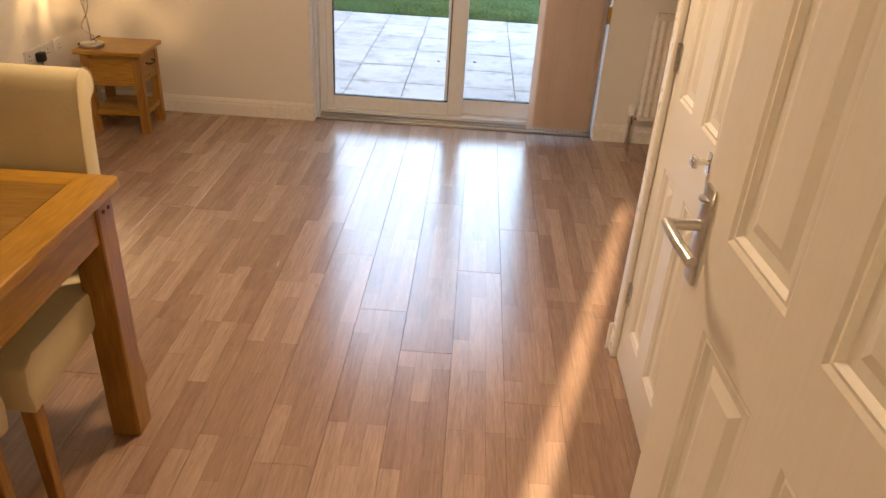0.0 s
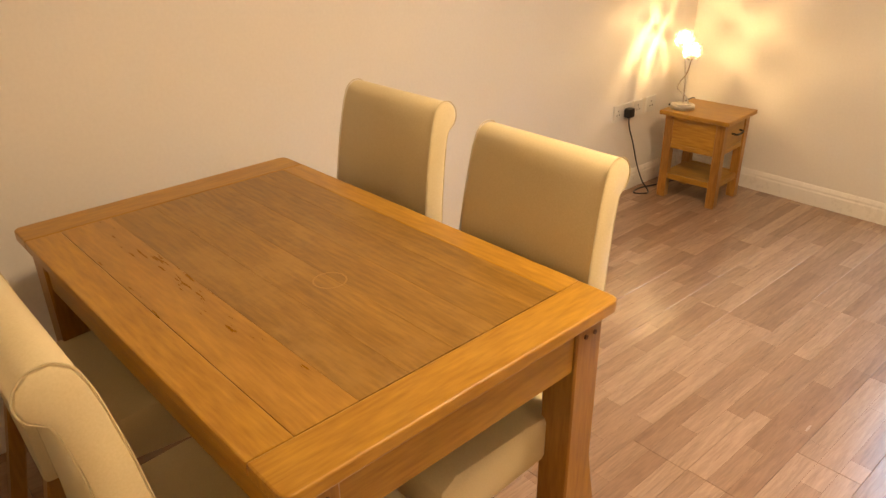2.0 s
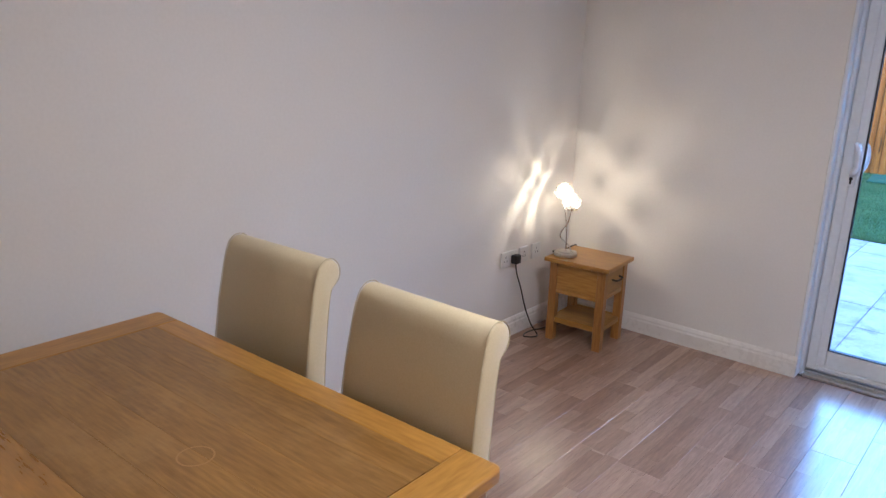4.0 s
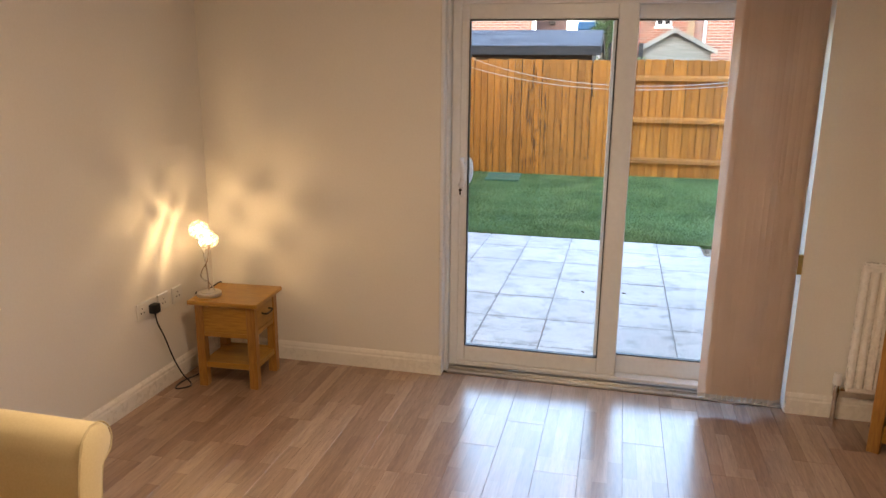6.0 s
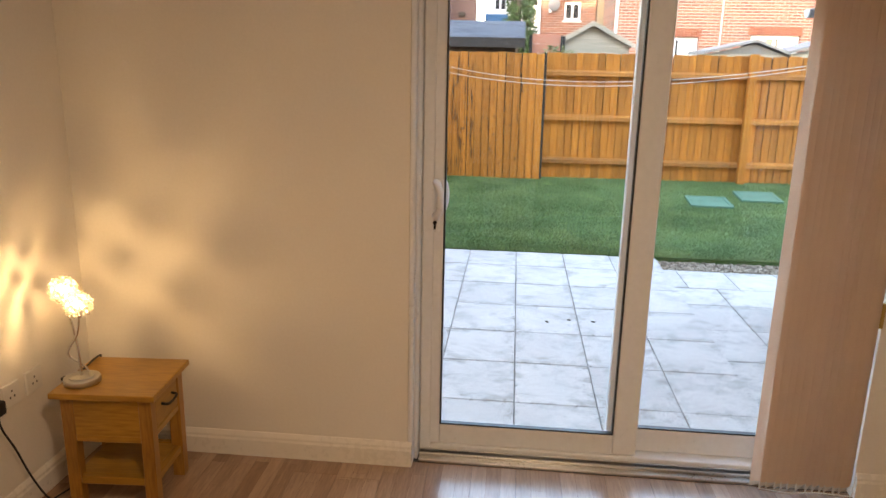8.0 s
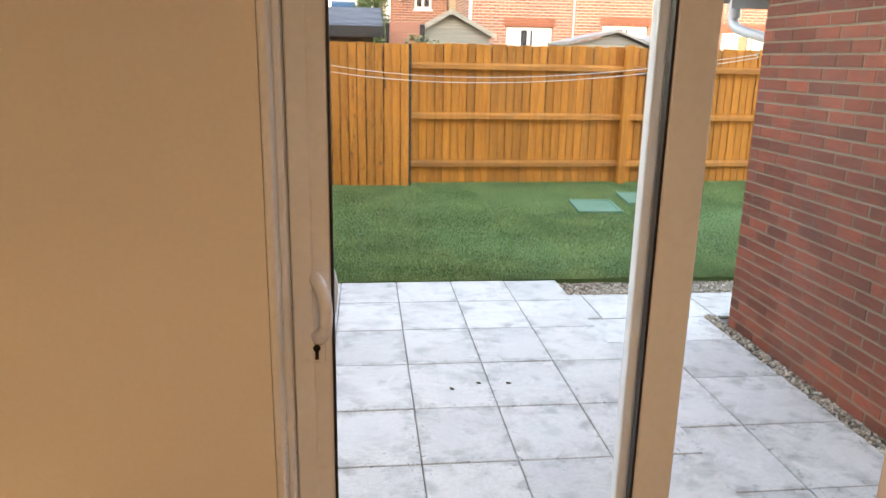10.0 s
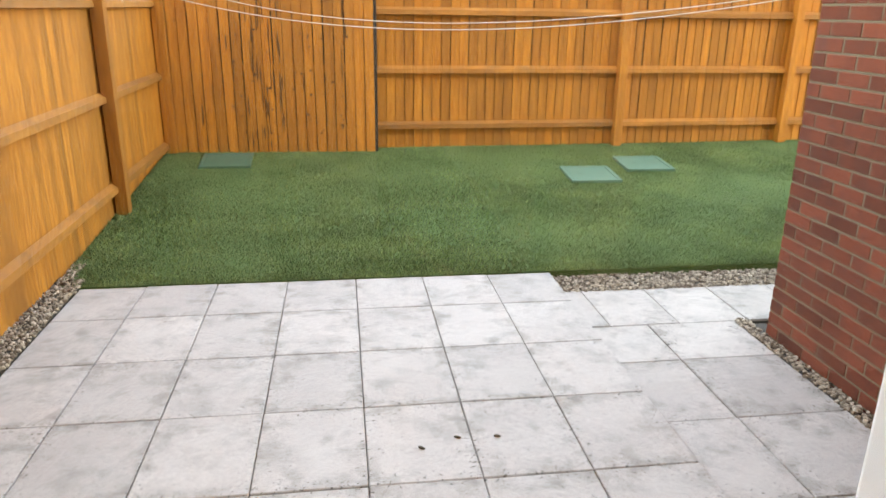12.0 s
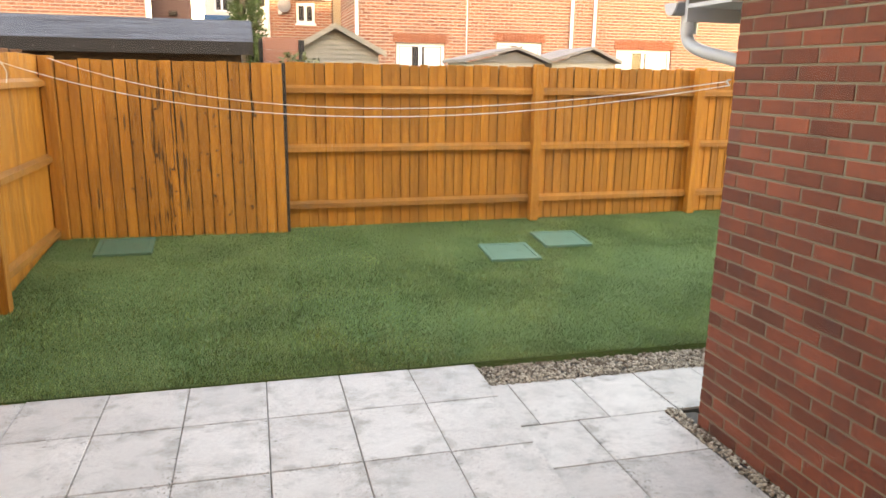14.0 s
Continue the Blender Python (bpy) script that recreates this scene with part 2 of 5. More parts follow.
weather_slab(M_SLAB)
M_BED = material("dark joint sand", (0.045, 0.04, 0.034), (0.085, 0.077, 0.065), 4, 80, 0.95, 0.4)
M_SOIL = material("bare earth", (0.09, 0.075, 0.05), (0.16, 0.13, 0.09), 1, 30, 0.95, 0.5)
M_TURF = material("turf backing", (0.045, 0.095, 0.022), (0.085, 0.16, 0.045), 0.9, 80, 0.9, 0.6, depth=0.012)
M_BRICK = material("red brick", (0.12, 0.029, 0.016), (0.27, 0.066, 0.032), 6, 60, 0.88, 0.6, vary=0.36, stain=(0.060, 0.042, 0.044), stain_scale=5, stain_at=0.54, depth=0.005)
M_MORTAR = material("lime mortar", (0.15, 0.135, 0.085), (0.24, 0.205, 0.14), 5, 90, 0.95, 0.5, stain=(0.14, 0.15, 0.07), stain_scale=1.6)
M_FENCE = material("stained fence board", (0.30, 0.094, 0.009), (0.66, 0.255, 0.034), 2.4, 14, 0.72, 0.5, stretch=(9, 9, 0.7), vary=0.22, stain=(0.12, 0.05, 0.016), stain_scale=9, stain_at=0.585, depth=0.004)
M_RAIL = material("stained fence rail", (0.25, 0.085, 0.012), (0.52, 0.21, 0.036), 2.0, 12, 0.72, 0.5, stretch=(1.2, 1.2, 8), vary=0.14, stain=(0.13, 0.085, 0.045), stain_scale=5, stain_at=0.52, depth=0.004)
M_STREAK = material("weathered streak", (0.07, 0.03, 0.01), (0.20, 0.085, 0.02), 20, 80, 0.8, 0.3)
M_KNOT = material("dark wood knot", (0.08, 0.035, 0.012), (0.14, 0.06, 0.02), 20, 80, 0.8, 0.3)
M_COVER = material("green plastic cover", (0.07, 0.19, 0.125), (0.12, 0.26, 0.185), 2, 60, 0.55, 0.2, stain=(0.09, 0.17, 0.12), stain_scale=5)
M_COVERD = material("dirty green plastic cover", (0.03, 0.11, 0.06), (0.085, 0.21, 0.13), 5, 60, 0.6, 0.2, stain=(0.03, 0.05, 0.035), stain_scale=5, stain_at=0.5)
M_LINE = plain("washing line", (0.75, 0.74, 0.70), 0.5)
M_FELT = material("weathered roofing felt", (0.016, 0.016, 0.019), (0.16, 0.16, 0.175), 1.6, 9, 0.85, 0.5, stretch=(0.8, 5, 1), depth=0.02, spec=0.12)
M_SHEDWALL = material("brown shed boards", (0.035, 0.022, 0.015), (0.13, 0.085, 0.06), 2, 24, 0.85, 0.4, stretch=(0.8, 1, 10), vary=0.25)
# Also colours the dark sheet added behind the fence boards.
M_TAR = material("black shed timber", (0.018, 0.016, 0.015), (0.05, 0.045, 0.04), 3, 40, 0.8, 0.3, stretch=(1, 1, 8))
M_GREYWOOD = material("silvered shed timber", (0.22, 0.20, 0.16), (0.40, 0.365, 0.305), 2.0, 22, 0.85, 0.35, stretch=(1, 1, 9), vary=0.1)
M_GREYROOF = material("grey plastic roof", (0.20, 0.188, 0.177), (0.27, 0.255, 0.24), 2, 60, 0.6, 0.15)
M_CREAM = material("cream plastic wall", (0.38, 0.34, 0.27), (0.46, 0.42, 0.35), 2, 60, 0.6, 0.1)
M_BARK = material("bark", (0.06, 0.045, 0.03), (0.12, 0.09, 0.06), 6, 60, 0.9, 0.4)
M_WHITE = material("white rendered wall", (0.62, 0.61, 0.58), (0.70, 0.69, 0.66), 1, 40, 0.8, 0.1)
M_BROWN = material("dark brown cladding", (0.085, 0.045, 0.038), (0.14, 0.075, 0.06), 1, 40, 0.7, 0.2)
M_BEIGE = material("beige panel", (0.28, 0.21, 0.13), (0.34, 0.26, 0.17), 1, 40, 0.7, 0.1)
M_BLUE = plain("blue plastic", (0.04, 0.16, 0.33), 0.5)
M_TILE = material("brown roof tile", (0.10, 0.06, 0.045), (0.18, 0.11, 0.08), 2, 30, 0.8, 0.3)
M_DARKGLASS = plain("far window glass", (0.03, 0.035, 0.04), 0.06, spec=0.8)
M_CURTAIN = material("net curtain", (0.55, 0.54, 0.50), (0.68, 0.67, 0.63), 4, 30, 0.9, 0.1, stretch=(6, 1, 0.5))
M_PINK = material("salmon painted board", (0.42, 0.17, 0.11), (0.52, 0.23, 0.15), 2, 30, 0.8, 0.2)
M_GUTTER = plain("white gutter plastic", (0.52, 0.53, 0.55), 0.35)
M_GUTTERG = plain("grey gutter plastic", (0.26, 0.27, 0.29), 0.4)


def far_brick(name, rot):
    """Brickwork of the houses beyond the fence, too far off for single bricks."""
    m = bpy.data.materials.new(name)
    m.use_nodes = True
    n, l = m.node_tree.nodes, m.node_tree.links
    tc, mp, br, ns = n.new("ShaderNodeTexCoord"), n.new("ShaderNodeMapping"), n.new("ShaderNodeTexBrick"), n.new("ShaderNodeTexNoise")
    mp.inputs["Rotation"].default_value = (radians(90), 0, 0) if rot == 0 else (radians(90), 0, radians(90))
    l.new(tc.outputs["Object"], mp.inputs[0])
    l.new(mp.outputs[0], br.inputs["Vector"])
    br.inputs["Scale"].default_value = 1.0
    br.inputs["Brick Width"].default_value, br.inputs["Row Height"].default_value = 0.225, 0.075
    br.inputs["Mortar Size"].default_value, br.inputs["Mortar Smooth"].default_value = 0.011, 0.2
    br.inputs["Color1"].default_value, br.inputs["Color2"].default_value = (0.18, 0.056, 0.032, 1), (0.33, 0.112, 0.062, 1)
    br.inputs["Mortar"].default_value = (0.38, 0.32, 0.26, 1)
    ns.inputs["Scale"].default_value = 0.8
    l.new(tc.outputs["Object"], ns.inputs["Vector"])
    hs, rg = n.new("ShaderNodeHueSaturation"), n.new("ShaderNodeMapRange")
    rg.inputs["To Min"].default_value, rg.inputs["To Max"].default_value = 0.8, 1.2
    l.new(ns.outputs[0], rg.inputs["Value"])
    l.new(rg.outputs[0], hs.inputs["Value"])
    l.new(br.outputs["Color"], hs.inputs["Color"])
    b = n["Principled BSDF"]
    l.new(hs.outputs[0], b.inputs["Base Color"])
    b.inputs["Roughness"].default_value = 0.85
    return m


M_FARBRICK = far_brick("far brickwork", 0)


def turf_blade_material():
    m = bpy.data.materials.new("artificial grass blades")
    m.use_nodes = True
    n, l = m.node_tree.nodes, m.node_tree.links
    geo, tc, ns, rp, hs, rg = (n.new("ShaderNode" + k) for k in ("NewGeometry", "TexCoord", "TexNoise", "ValToRGB", "HueSaturation", "MapRange"))
    ns.inputs["Scale"].default_value, ns.inputs["Detail"].default_value = 1.9, 6
    l.new(tc.outputs["Object"], ns.inputs["Vector"])
    rp.color_ramp.elements[0].position, rp.color_ramp.elements[1].position = 0.35, 0.68
    rp.color_ramp.elements[0].color, rp.color_ramp.elements[1].color = (0.095, 0.168, 0.050, 1), (0.25, 0.345, 0.130, 1)
    l.new(ns.outputs[0], rp.inputs[0])
    rg.inputs["To Min"].default_value, rg.inputs["To Max"].default_value = 0.4, 1.65
    l.new(geo.outputs["Random Per Island"], rg.inputs["Value"])
    l.new(rg.outputs[0], hs.inputs["Value"])
    l.new(rp.outputs[0], hs.inputs["Color"])
    b = n["Principled BSDF"]
    l.new(hs.outputs[0], b.inputs["Base Color"])
    b.inputs["Roughness"].default_value = 0.6
    return m


M_BLADE = turf_blade_material()


def island_material(name, c1, c2, rough):
    """A joined heap of small pieces, each with a shade of its own."""
    m = bpy.data.materials.new(name)
    m.use_nodes = True
    n, l = m.node_tree.nodes, m.node_tree.links
    geo, rp = n.new("ShaderNodeNewGeometry"), n.new("ShaderNodeValToRGB")
    rp.color_ramp.elements[0].color, rp.color_ramp.elements[1].color = (*c1, 1), (*c2, 1)
    l.new(geo.outputs["Random Per Island"], rp.inputs[0])
    l.new(rp.outputs[0], n["Principled BSDF"].inputs["Base Color"])
    n["Principled BSDF"].inputs["Roughness"].default_value = rough
    return m


M_PEBBLE = island_material("mixed pebbles", (0.10, 0.065, 0.04), (0.62, 0.52, 0.40), 0.8)
M_LEAVES = island_material("conifer leaves", (0.022, 0.055, 0.010), (0.075, 0.13, 0.03), 0.7)
M_SHRUB = island_material("shrub leaves", (0.07, 0.09, 0.025), (0.24, 0.23, 0.09), 0.7)


# ---- mesh helpers ----
def bm_box(x0, y0, z0, x1, y1, z1, bevel=0.0, seg=1):
    bm = bmesh.new()
    bmesh.ops.create_cube(bm, size=1, matrix=Matrix.Translation(((x0 + x1) / 2, (y0 + y1) / 2, (z0 + z1) / 2)) @ Matrix.Diagonal((x1 - x0, y1 - y0, z1 - z0, 1)))
    if bevel:
        bmesh.ops.bevel(bm, geom=list(bm.edges), offset=bevel, segments=seg, affect="EDGES", profile=0.5)
    return bm


def join(*bms):
    out = bmesh.new()
    for b in bms:
        me = bpy.data.meshes.new("tmp")
        b.to_mesh(me)
        out.from_mesh(me)
        bpy.data.meshes.remove(me)
        b.free()
    return out


def bm_cyl(r, z0, z1, n=24, r2=None, bevel=0.0, x=0.0, y=0.0):
    bm = bmesh.new()
    bmesh.ops.create_cone(bm, cap_ends=True, segments=n, radius1=r, radius2=r if r2 is None else r2, depth=z1 - z0, matrix=Matrix.Translation((x, y, (z0 + z1) / 2)))
    if bevel:
        es = [e for e in bm.edges if abs(e.verts[0].co.z - e.verts[1].co.z) < 1e-6]
        bmesh.ops.bevel(bm, geom=es, offset=bevel, segments=2, affect="EDGES", profile=0.5)
    return bm


def bm_tube(pts, r, n=10):
    """A round tube through a few points, smoothed."""
    P = [Vector(p) for p in pts]
    path = []
    for i in range(len(P) - 1):
        a, b, c, d = P[max(i - 1, 0)], P[i], P[i + 1], P[min(i + 2, len(P) - 1)]
        for k in range(8):
            t = k / 8
            path.append(0.5 * ((2 * b) + (c - a) * t + (2 * a - 5 * b + 4 * c - d) * t * t + (3 * b - a - 3 * c + d) * t ** 3))
    path.append(P[-1])
    bm, rings = bmesh.new(), []
    for i, p in enumerate(path):
        d = (path[min(i + 1, len(path) - 1)] - path[max(i - 1, 0)]).normalized()
        u = d.orthogonal().normalized() if not rings else (u - d * u.dot(d)).normalized()
        v = d.cross(u)
        rings.append([bm.verts.new(p + r * (math.cos(2 * math.pi * k / n) * u + math.sin(2 * math.pi * k / n) * v)) for k in range(n)])
    for a, b in zip(rings, rings[1:]):
        for k in range(n):
            bm.faces.new((a[k], a[(k + 1) % n], b[(k + 1) % n], b[k]))
    bm.faces.new(rings[0][::-1])
    bm.faces.new(rings[-1])
    return bm


def bm_prism(profile, axis, a0, a1, bevel=0.0):
    """A closed outline (pairs) drawn out along an axis. x: pairs are (y, z); y: (x, z); z: (x, y)."""
    bm = bmesh.new()
    put = {"x": lambda a, p: (a, p[0], p[1]), "y": lambda a, p: (p[0], a, p[1]), "z": lambda a, p: (p[0], p[1], a)}[axis]
    r0, r1 = [bm.verts.new(put(a0, p)) for p in profile], [bm.verts.new(put(a1, p)) for p in profile]
    n = len(profile)
    bm.faces.new(r0)
    bm.faces.new(r1[::-1])
    for i in range(n):
        bm.faces.new((r0[i], r1[i], r1[(i + 1) % n], r0[(i + 1) % n]))
    bmesh.ops.recalc_face_normals(bm, faces=bm.faces)
    if bevel:
        bmesh.ops.bevel(bm, geom=list(bm.edges), offset=bevel, segments=2, affect="EDGES", profile=0.5)
    return bm


def part(name, bm, mat, parent=None, label="", smooth=False):
    me = bpy.data.meshes.new(name)
    bm.to_mesh(me)
    bm.free()
    me.materials.append(mat)
    if smooth:
        me.polygons.foreach_set("use_smooth", [True] * len(me.polygons))
        me.set_sharp_from_angle(angle=radians(38))
    ob = new(name, me)
    ob.parent = parent
    return tagged(ob, label)


def piece(name, me, parent, m):
    ob = new(name, me)
    ob.parent = parent
    ob.matrix_basis = m
    return ob


def mesh_of(bm, mat, name="piece", smooth=False):
    me = bpy.data.meshes.new(name)
    bm.to_mesh(me)
    bm.free()
    me.materials.append(mat)
    if smooth:
        me.polygons.foreach_set("use_smooth", [True] * len(me.polygons))
        me.set_sharp_from_angle(angle=radians(40))
    return me


def thing(name, label, category, m=None, group="", kind=""):
    ob = new(name)
    ob.empty_display_size = 0.1
    if m is not None:
        ob.matrix_basis = m
    return tagged(ob, label, category, group, kind)


def structure(name, bm, mat, label, category):
    return tagged(part(name, bm, mat), label, category, "", "structure")


# ---- the room's shell ----
WX0, OX0, OX1, OTOP = 1.335, 1.372, 3.08, 1.975     # patio opening
CEIL = 2.38
RX = 4.45                               # right-hand wall
RY = -3.97                              # rear wall
structure("wall_left", bm_box(-0.1, RY - 0.1, 0, 0, 0.3, CEIL), M_WALL, "cream painted plaster wall with a skirting board", "wall")
structure("wall_back", join(bm_box(0, 0, 0, WX0, 0.3, CEIL), bm_box(OX1, 0, 0, RX + 0.1, 0.3, CEIL), bm_box(WX0, 0, OTOP, OX1, 0.3, CEIL)), M_WALL,
          "cream painted wall pierced by the patio door opening", "wall")
structure("wall_right", bm_box(RX, -2.2, 0, RX + 0.1, 0, CEIL), M_WALL, "plain cream painted plaster wall", "wall")
structure("wall_nook", bm_box(2.99, -2.3, 0, RX + 0.1, -2.2, CEIL), M_WALL, "plain cream painted wall beside the cupboard", "wall")
DW0, DW1 = -2.79, -2.25                  # cupboard door along y
structure("wall_cupboard", join(bm_box(2.89, DW1, 0, 2.99, -2.2, CEIL), bm_box(2.89, RY - 0.1, 0, 2.99, DW0, CEIL), bm_box(2.89, DW0, 2.0, 2.99, DW1, CEIL)), M_WALL,
          "cream painted partition wall with a cupboard door", "wall")
structure("wall_rear", join(bm_box(0, RY - 0.1, 0, 1.93, RY, CEIL), bm_box(2.75, RY - 0.1, 0, 2.89, RY, CEIL), bm_box(1.93, RY - 0.1, 2.0, 2.75, RY, CEIL)), M_WALL,
          "cream painted wall with the hall doorway", "wall")
structure("wall_hall", join(bm_box(0.5, -8.0, 0, 0.6, RY - 0.1, CEIL), bm_box(2.89, -8.0, 0, 2.99, RY - 0.1, CEIL)), M_WALL, "plain cream painted hall walls", "wall")
# Unseen wall; its slit is added to throw a sun streak on the floor.
SLIT = 1.07
SW = 0.05
structure("wall_front", join(bm_box(0.6, -8.1, 0, SLIT - SW, -8.0, CEIL), bm_box(SLIT + SW, -8.1, 0, 2.89, -8.0, CEIL), bm_box(SLIT - SW, -8.1, 0, SLIT + SW, -8.0, 0.9), bm_box(SLIT - SW, -8.1, 2.0, SLIT + SW, -8.0, CEIL)),
          M_WALL, "plain unseen hall wall with a slit added to shape the sun streak", "wall")
structure("ceiling", bm_box(-0.1, -8.1, CEIL, RX + 0.1, 0.3, CEIL + 0.12), M_CEIL, "white painted plaster ceiling", "ceiling")
floor = structure("floor", bm_box(-0.1, -8.1, -0.14, RX + 0.1, 0.1, -0.006), M_BED, "oak-effect laminate floor boards", "floor")
# Unseen side walls, added so that no sun gets past the house.
structure("wall_shade_side", join(bm_box(-20, -8.1, -0.26, -0.11, 0.3, CEIL + 0.12), bm_box(RX + 0.11, -8.1, -0.26, 12, 0.3, CEIL + 0.12)), M_FARBRICK, "plain brick walls added unseen on both sides to block the sun", "wall")
# unseen storey above and roof, stretched to keep garden and far houses in shade
structure("upper_wall_shade", bm_box(-20, -8.1, CEIL + 0.12, 12, 0.3, 5.2), M_FARBRICK, "plain brick upper storey, unseen, stretched to block the sun", "wall")
structure("upper_roof", bm_prism([(-8.6, 5.2), (0.8, 5.2), (-3.9, 10.8)], "x", -20.1, 12.1), M_TILE, "pitched tiled house roof, unseen, raised to block the sun", "roof")


def skirting(name, along, a0, a1, at, side):
    """A moulded skirting board; side is the way that its face looks."""
    prof = [(0, 0), (0.017, 0), (0.017, 0.07), (0.013, 0.078), (0.013, 0.088), (0.008, 0.098), (0.004, 0.105), (0, 0.105)]
    prof = [(at + side * d, z) for d, z in prof]
    structure(name, bm_prism(prof, along, a0, a1), M_GLOSS, "white moulded skirting board", "skirting")


skirting("baseboard", "y", RY, 0, 0.0, 1)
skirting("baseboard", "x", 0.017, WX0 + 0.018, 0.0, -1)
skirting("baseboard", "x", OX1 + 0.004, RX, 0.0, -1)
skirting("baseboard", "x", 0.017, 1.86, RY, 1)
skirting("baseboard", "x", 3.0, RX, -2.2, 1)
skirting("baseboard", "y", RY, DW0 - 0.07, 2.89, -1)


# ---- patio door ----
def patio_door():
    d = thing("door_1", "white plastic sliding patio door with two tall panes", "patio door", kind="structure")
    y0, y1 = 0.095, 0.20
    part("frame", join(bm_box(OX0, y0, 0.0, OX0 + 0.045, y1, OTOP, 0.004), bm_box(OX1 - 0.045, y0, 0.0, OX1, y1, OTOP, 0.004),
                       bm_box(OX0 + 0.045, y0, OTOP - 0.05, OX1 - 0.045, y1, OTOP, 0.004), bm_box(OX0 + 0.045, y0, 0.0, OX1 - 0.045, y1, 0.05, 0.004)), M_UPVC, d)
    for k, (x0, x1, ya, yb, g0, g1, gz) in enumerate(((OX0 + 0.02, 2.268, 0.108, 0.152, 1.454, 2.172, 0.137), (2.148, OX1 - 0.02, 0.155, 0.195, 2.262, OX1 - 0.09, 0.15))):
        s = part("sash", join(bm_box(x0, ya, 0.05, g0, yb, OTOP - 0.045, 0.006, 2), bm_box(g1, ya, 0.05, x1, yb, OTOP - 0.045, 0.006, 2),
                              bm_box(g0, ya, 0.05, g1, yb, gz, 0.006, 2), bm_box(g0, ya, 1.855, g1, yb, OTOP - 0.045, 0.006, 2)), M_UPVC, d)
        ym = ya + 0.014
        gk = part("gasket", join(bm_box(g0, ym - 0.012, gz, g0 + 0.006, ym + 0.012, 1.855), bm_box(g1 - 0.006, ym - 0.012, gz, g1, ym + 0.012, 1.855),
                                 bm_box(g0, ym - 0.012, gz, g1, ym + 0.012, gz + 0.006), bm_box(g0, ym - 0.012, 1.849, g1, ym + 0.012, 1.855)), M_BLACK, s, "black rubber gasket")
        p = part("pane", bm_box(g0 + 0.002, ym - 0.002, gz + 0.002, g1 - 0.002, ym + 0.002, 1.853), M_PANE, s, "clear glass pane")
        p.visible_shadow = False
    part("threshold_track", join(bm_box(OX0 + 0.003, 0.03, 0.0, OX1 - 0.003, 0.094, 0.014, 0.003), bm_box(OX0 + 0.003, 0.06, 0.014, OX1 - 0.003, 0.072, 0.026, 0.002), bm_box(OX0 + 0.003, 0.085, 0.014, OX1 - 0.003, 0.094, 0.034, 0.002)),
         M_STEEL, d, "grey aluminium threshold track")
    # a D-shaped pull on a back plate with a key hole
    h = part("door_handle", join(bm_box(1.405, 0.097, 0.965, 1.440, 0.1078, 1.175, 0.006, 3), bm_tube([(1.421, 0.105, 1.160), (1.430, 0.075, 1.156), (1.442, 0.060, 1.132), (1.445, 0.056, 1.097), (1.442, 0.060, 1.060), (1.430, 0.075, 1.036), (1.421, 0.105, 1.030)], 0.0145)),
             M_UPVC, d, "white D-shaped pull handle", True)
    part("key_hole", join(bm_cyl(0.008, 0, 0.003, 14), bm_box(-0.004, -0.026, 0.0, 0.004, 0.0, 0.003)), M_IRON, h).matrix_basis = pose(1.421, 0.0968, 1.003, 90)
    part("outer_handle", bm_tube([(1.417, 0.15, 1.160), (1.442, 0.2, 1.150), (1.452, 0.21, 1.095), (1.442, 0.2, 1.040), (1.417, 0.15, 1.030)], 0.014), M_UPVC, d, "white outer pull handle", True)
    return d


patio_door()
# reveal trim down the near jamb
structure("trim", join(bm_box(WX0 + 0.001, -0.004, 0.0, WX0 + 0.02, 0.2, OTOP, 0.006, 2), bm_box(WX0 + 0.02, 0.05, 0.0, OX0 - 0.002, 0.2, OTOP, 0.004)), M_UPVC, "white plastic trim beside the door frame", "trim")


# ---- vertical blind drawn to one side ----
def vertical_blind():
    b = thing("vertical_blind", "beige fabric vertical blind stacked at the side of the patio door", "blind")
    part("head_rail", bm_box(OX0 - 0.1, -0.075, 2.04, OX1 + 0.12, -0.035, 2.07, 0.004), M_UPVC, b, "white head rail")
    rnd = random.Random(4)
    n = 13
    for i in range(n):
        x = 2.706 + 0.315 * i / (n - 1)
        bm = bmesh.new()
        w, top, bot = 0.089, 2.035, 0.085
        a = radians(47 + rnd.uniform(-10, 10)) if i else radians(24)
        cols = []
        for k in range(5):
            u = (k / 4 - 0.5) * w
            bow = 0.017 * (1 - (2 * k / 4 - 1) ** 2)
            cols.append((x + u * math.cos(a) + bow * math.sin(a), -0.055 + u * math.sin(a) - bow * math.cos(a)))
        for k in range(4):
            q = [bm.verts.new((*cols[k], bot)), bm.verts.new((*cols[k + 1], bot)), bm.verts.new((*cols[k + 1], top)), bm.verts.new((*cols[k], top))]
            bm.faces.new(q)
        bmesh.ops.remove_doubles(bm, verts=bm.verts, dist=0.0001)
        bmesh.ops.solidify(bm, geom=list(bm.faces), thickness=0.0008)
        s = part("slat", bm, M_BLIND, b, smooth=True)
        part("bottom_weight", bm_box(-0.044, -0.002, 0.0, 0.044, 0.002, 0.03, 0.001), M_UPVC, s).matrix_basis = pose(x, -0.055, 0.062, 0, 0, math.degrees(a))
    part("bead_chain", join(bm_tube([(2.69, -0.1, 0.07), (2.8, -0.103, 0.06), (2.9, -0.1, 0.068), (3.03, -0.1, 0.062)], 0.0022, 6), bm_tube([(2.69, -0.012, 0.07), (2.86, -0.01, 0.06), (3.03, -0.012, 0.066)], 0.0022, 6)), M_UPVC, b)
    return b


vertical_blind()
cl = thing("curtain_tieback", "small brass tieback plate on the wall edge by the blind", "wall plate")
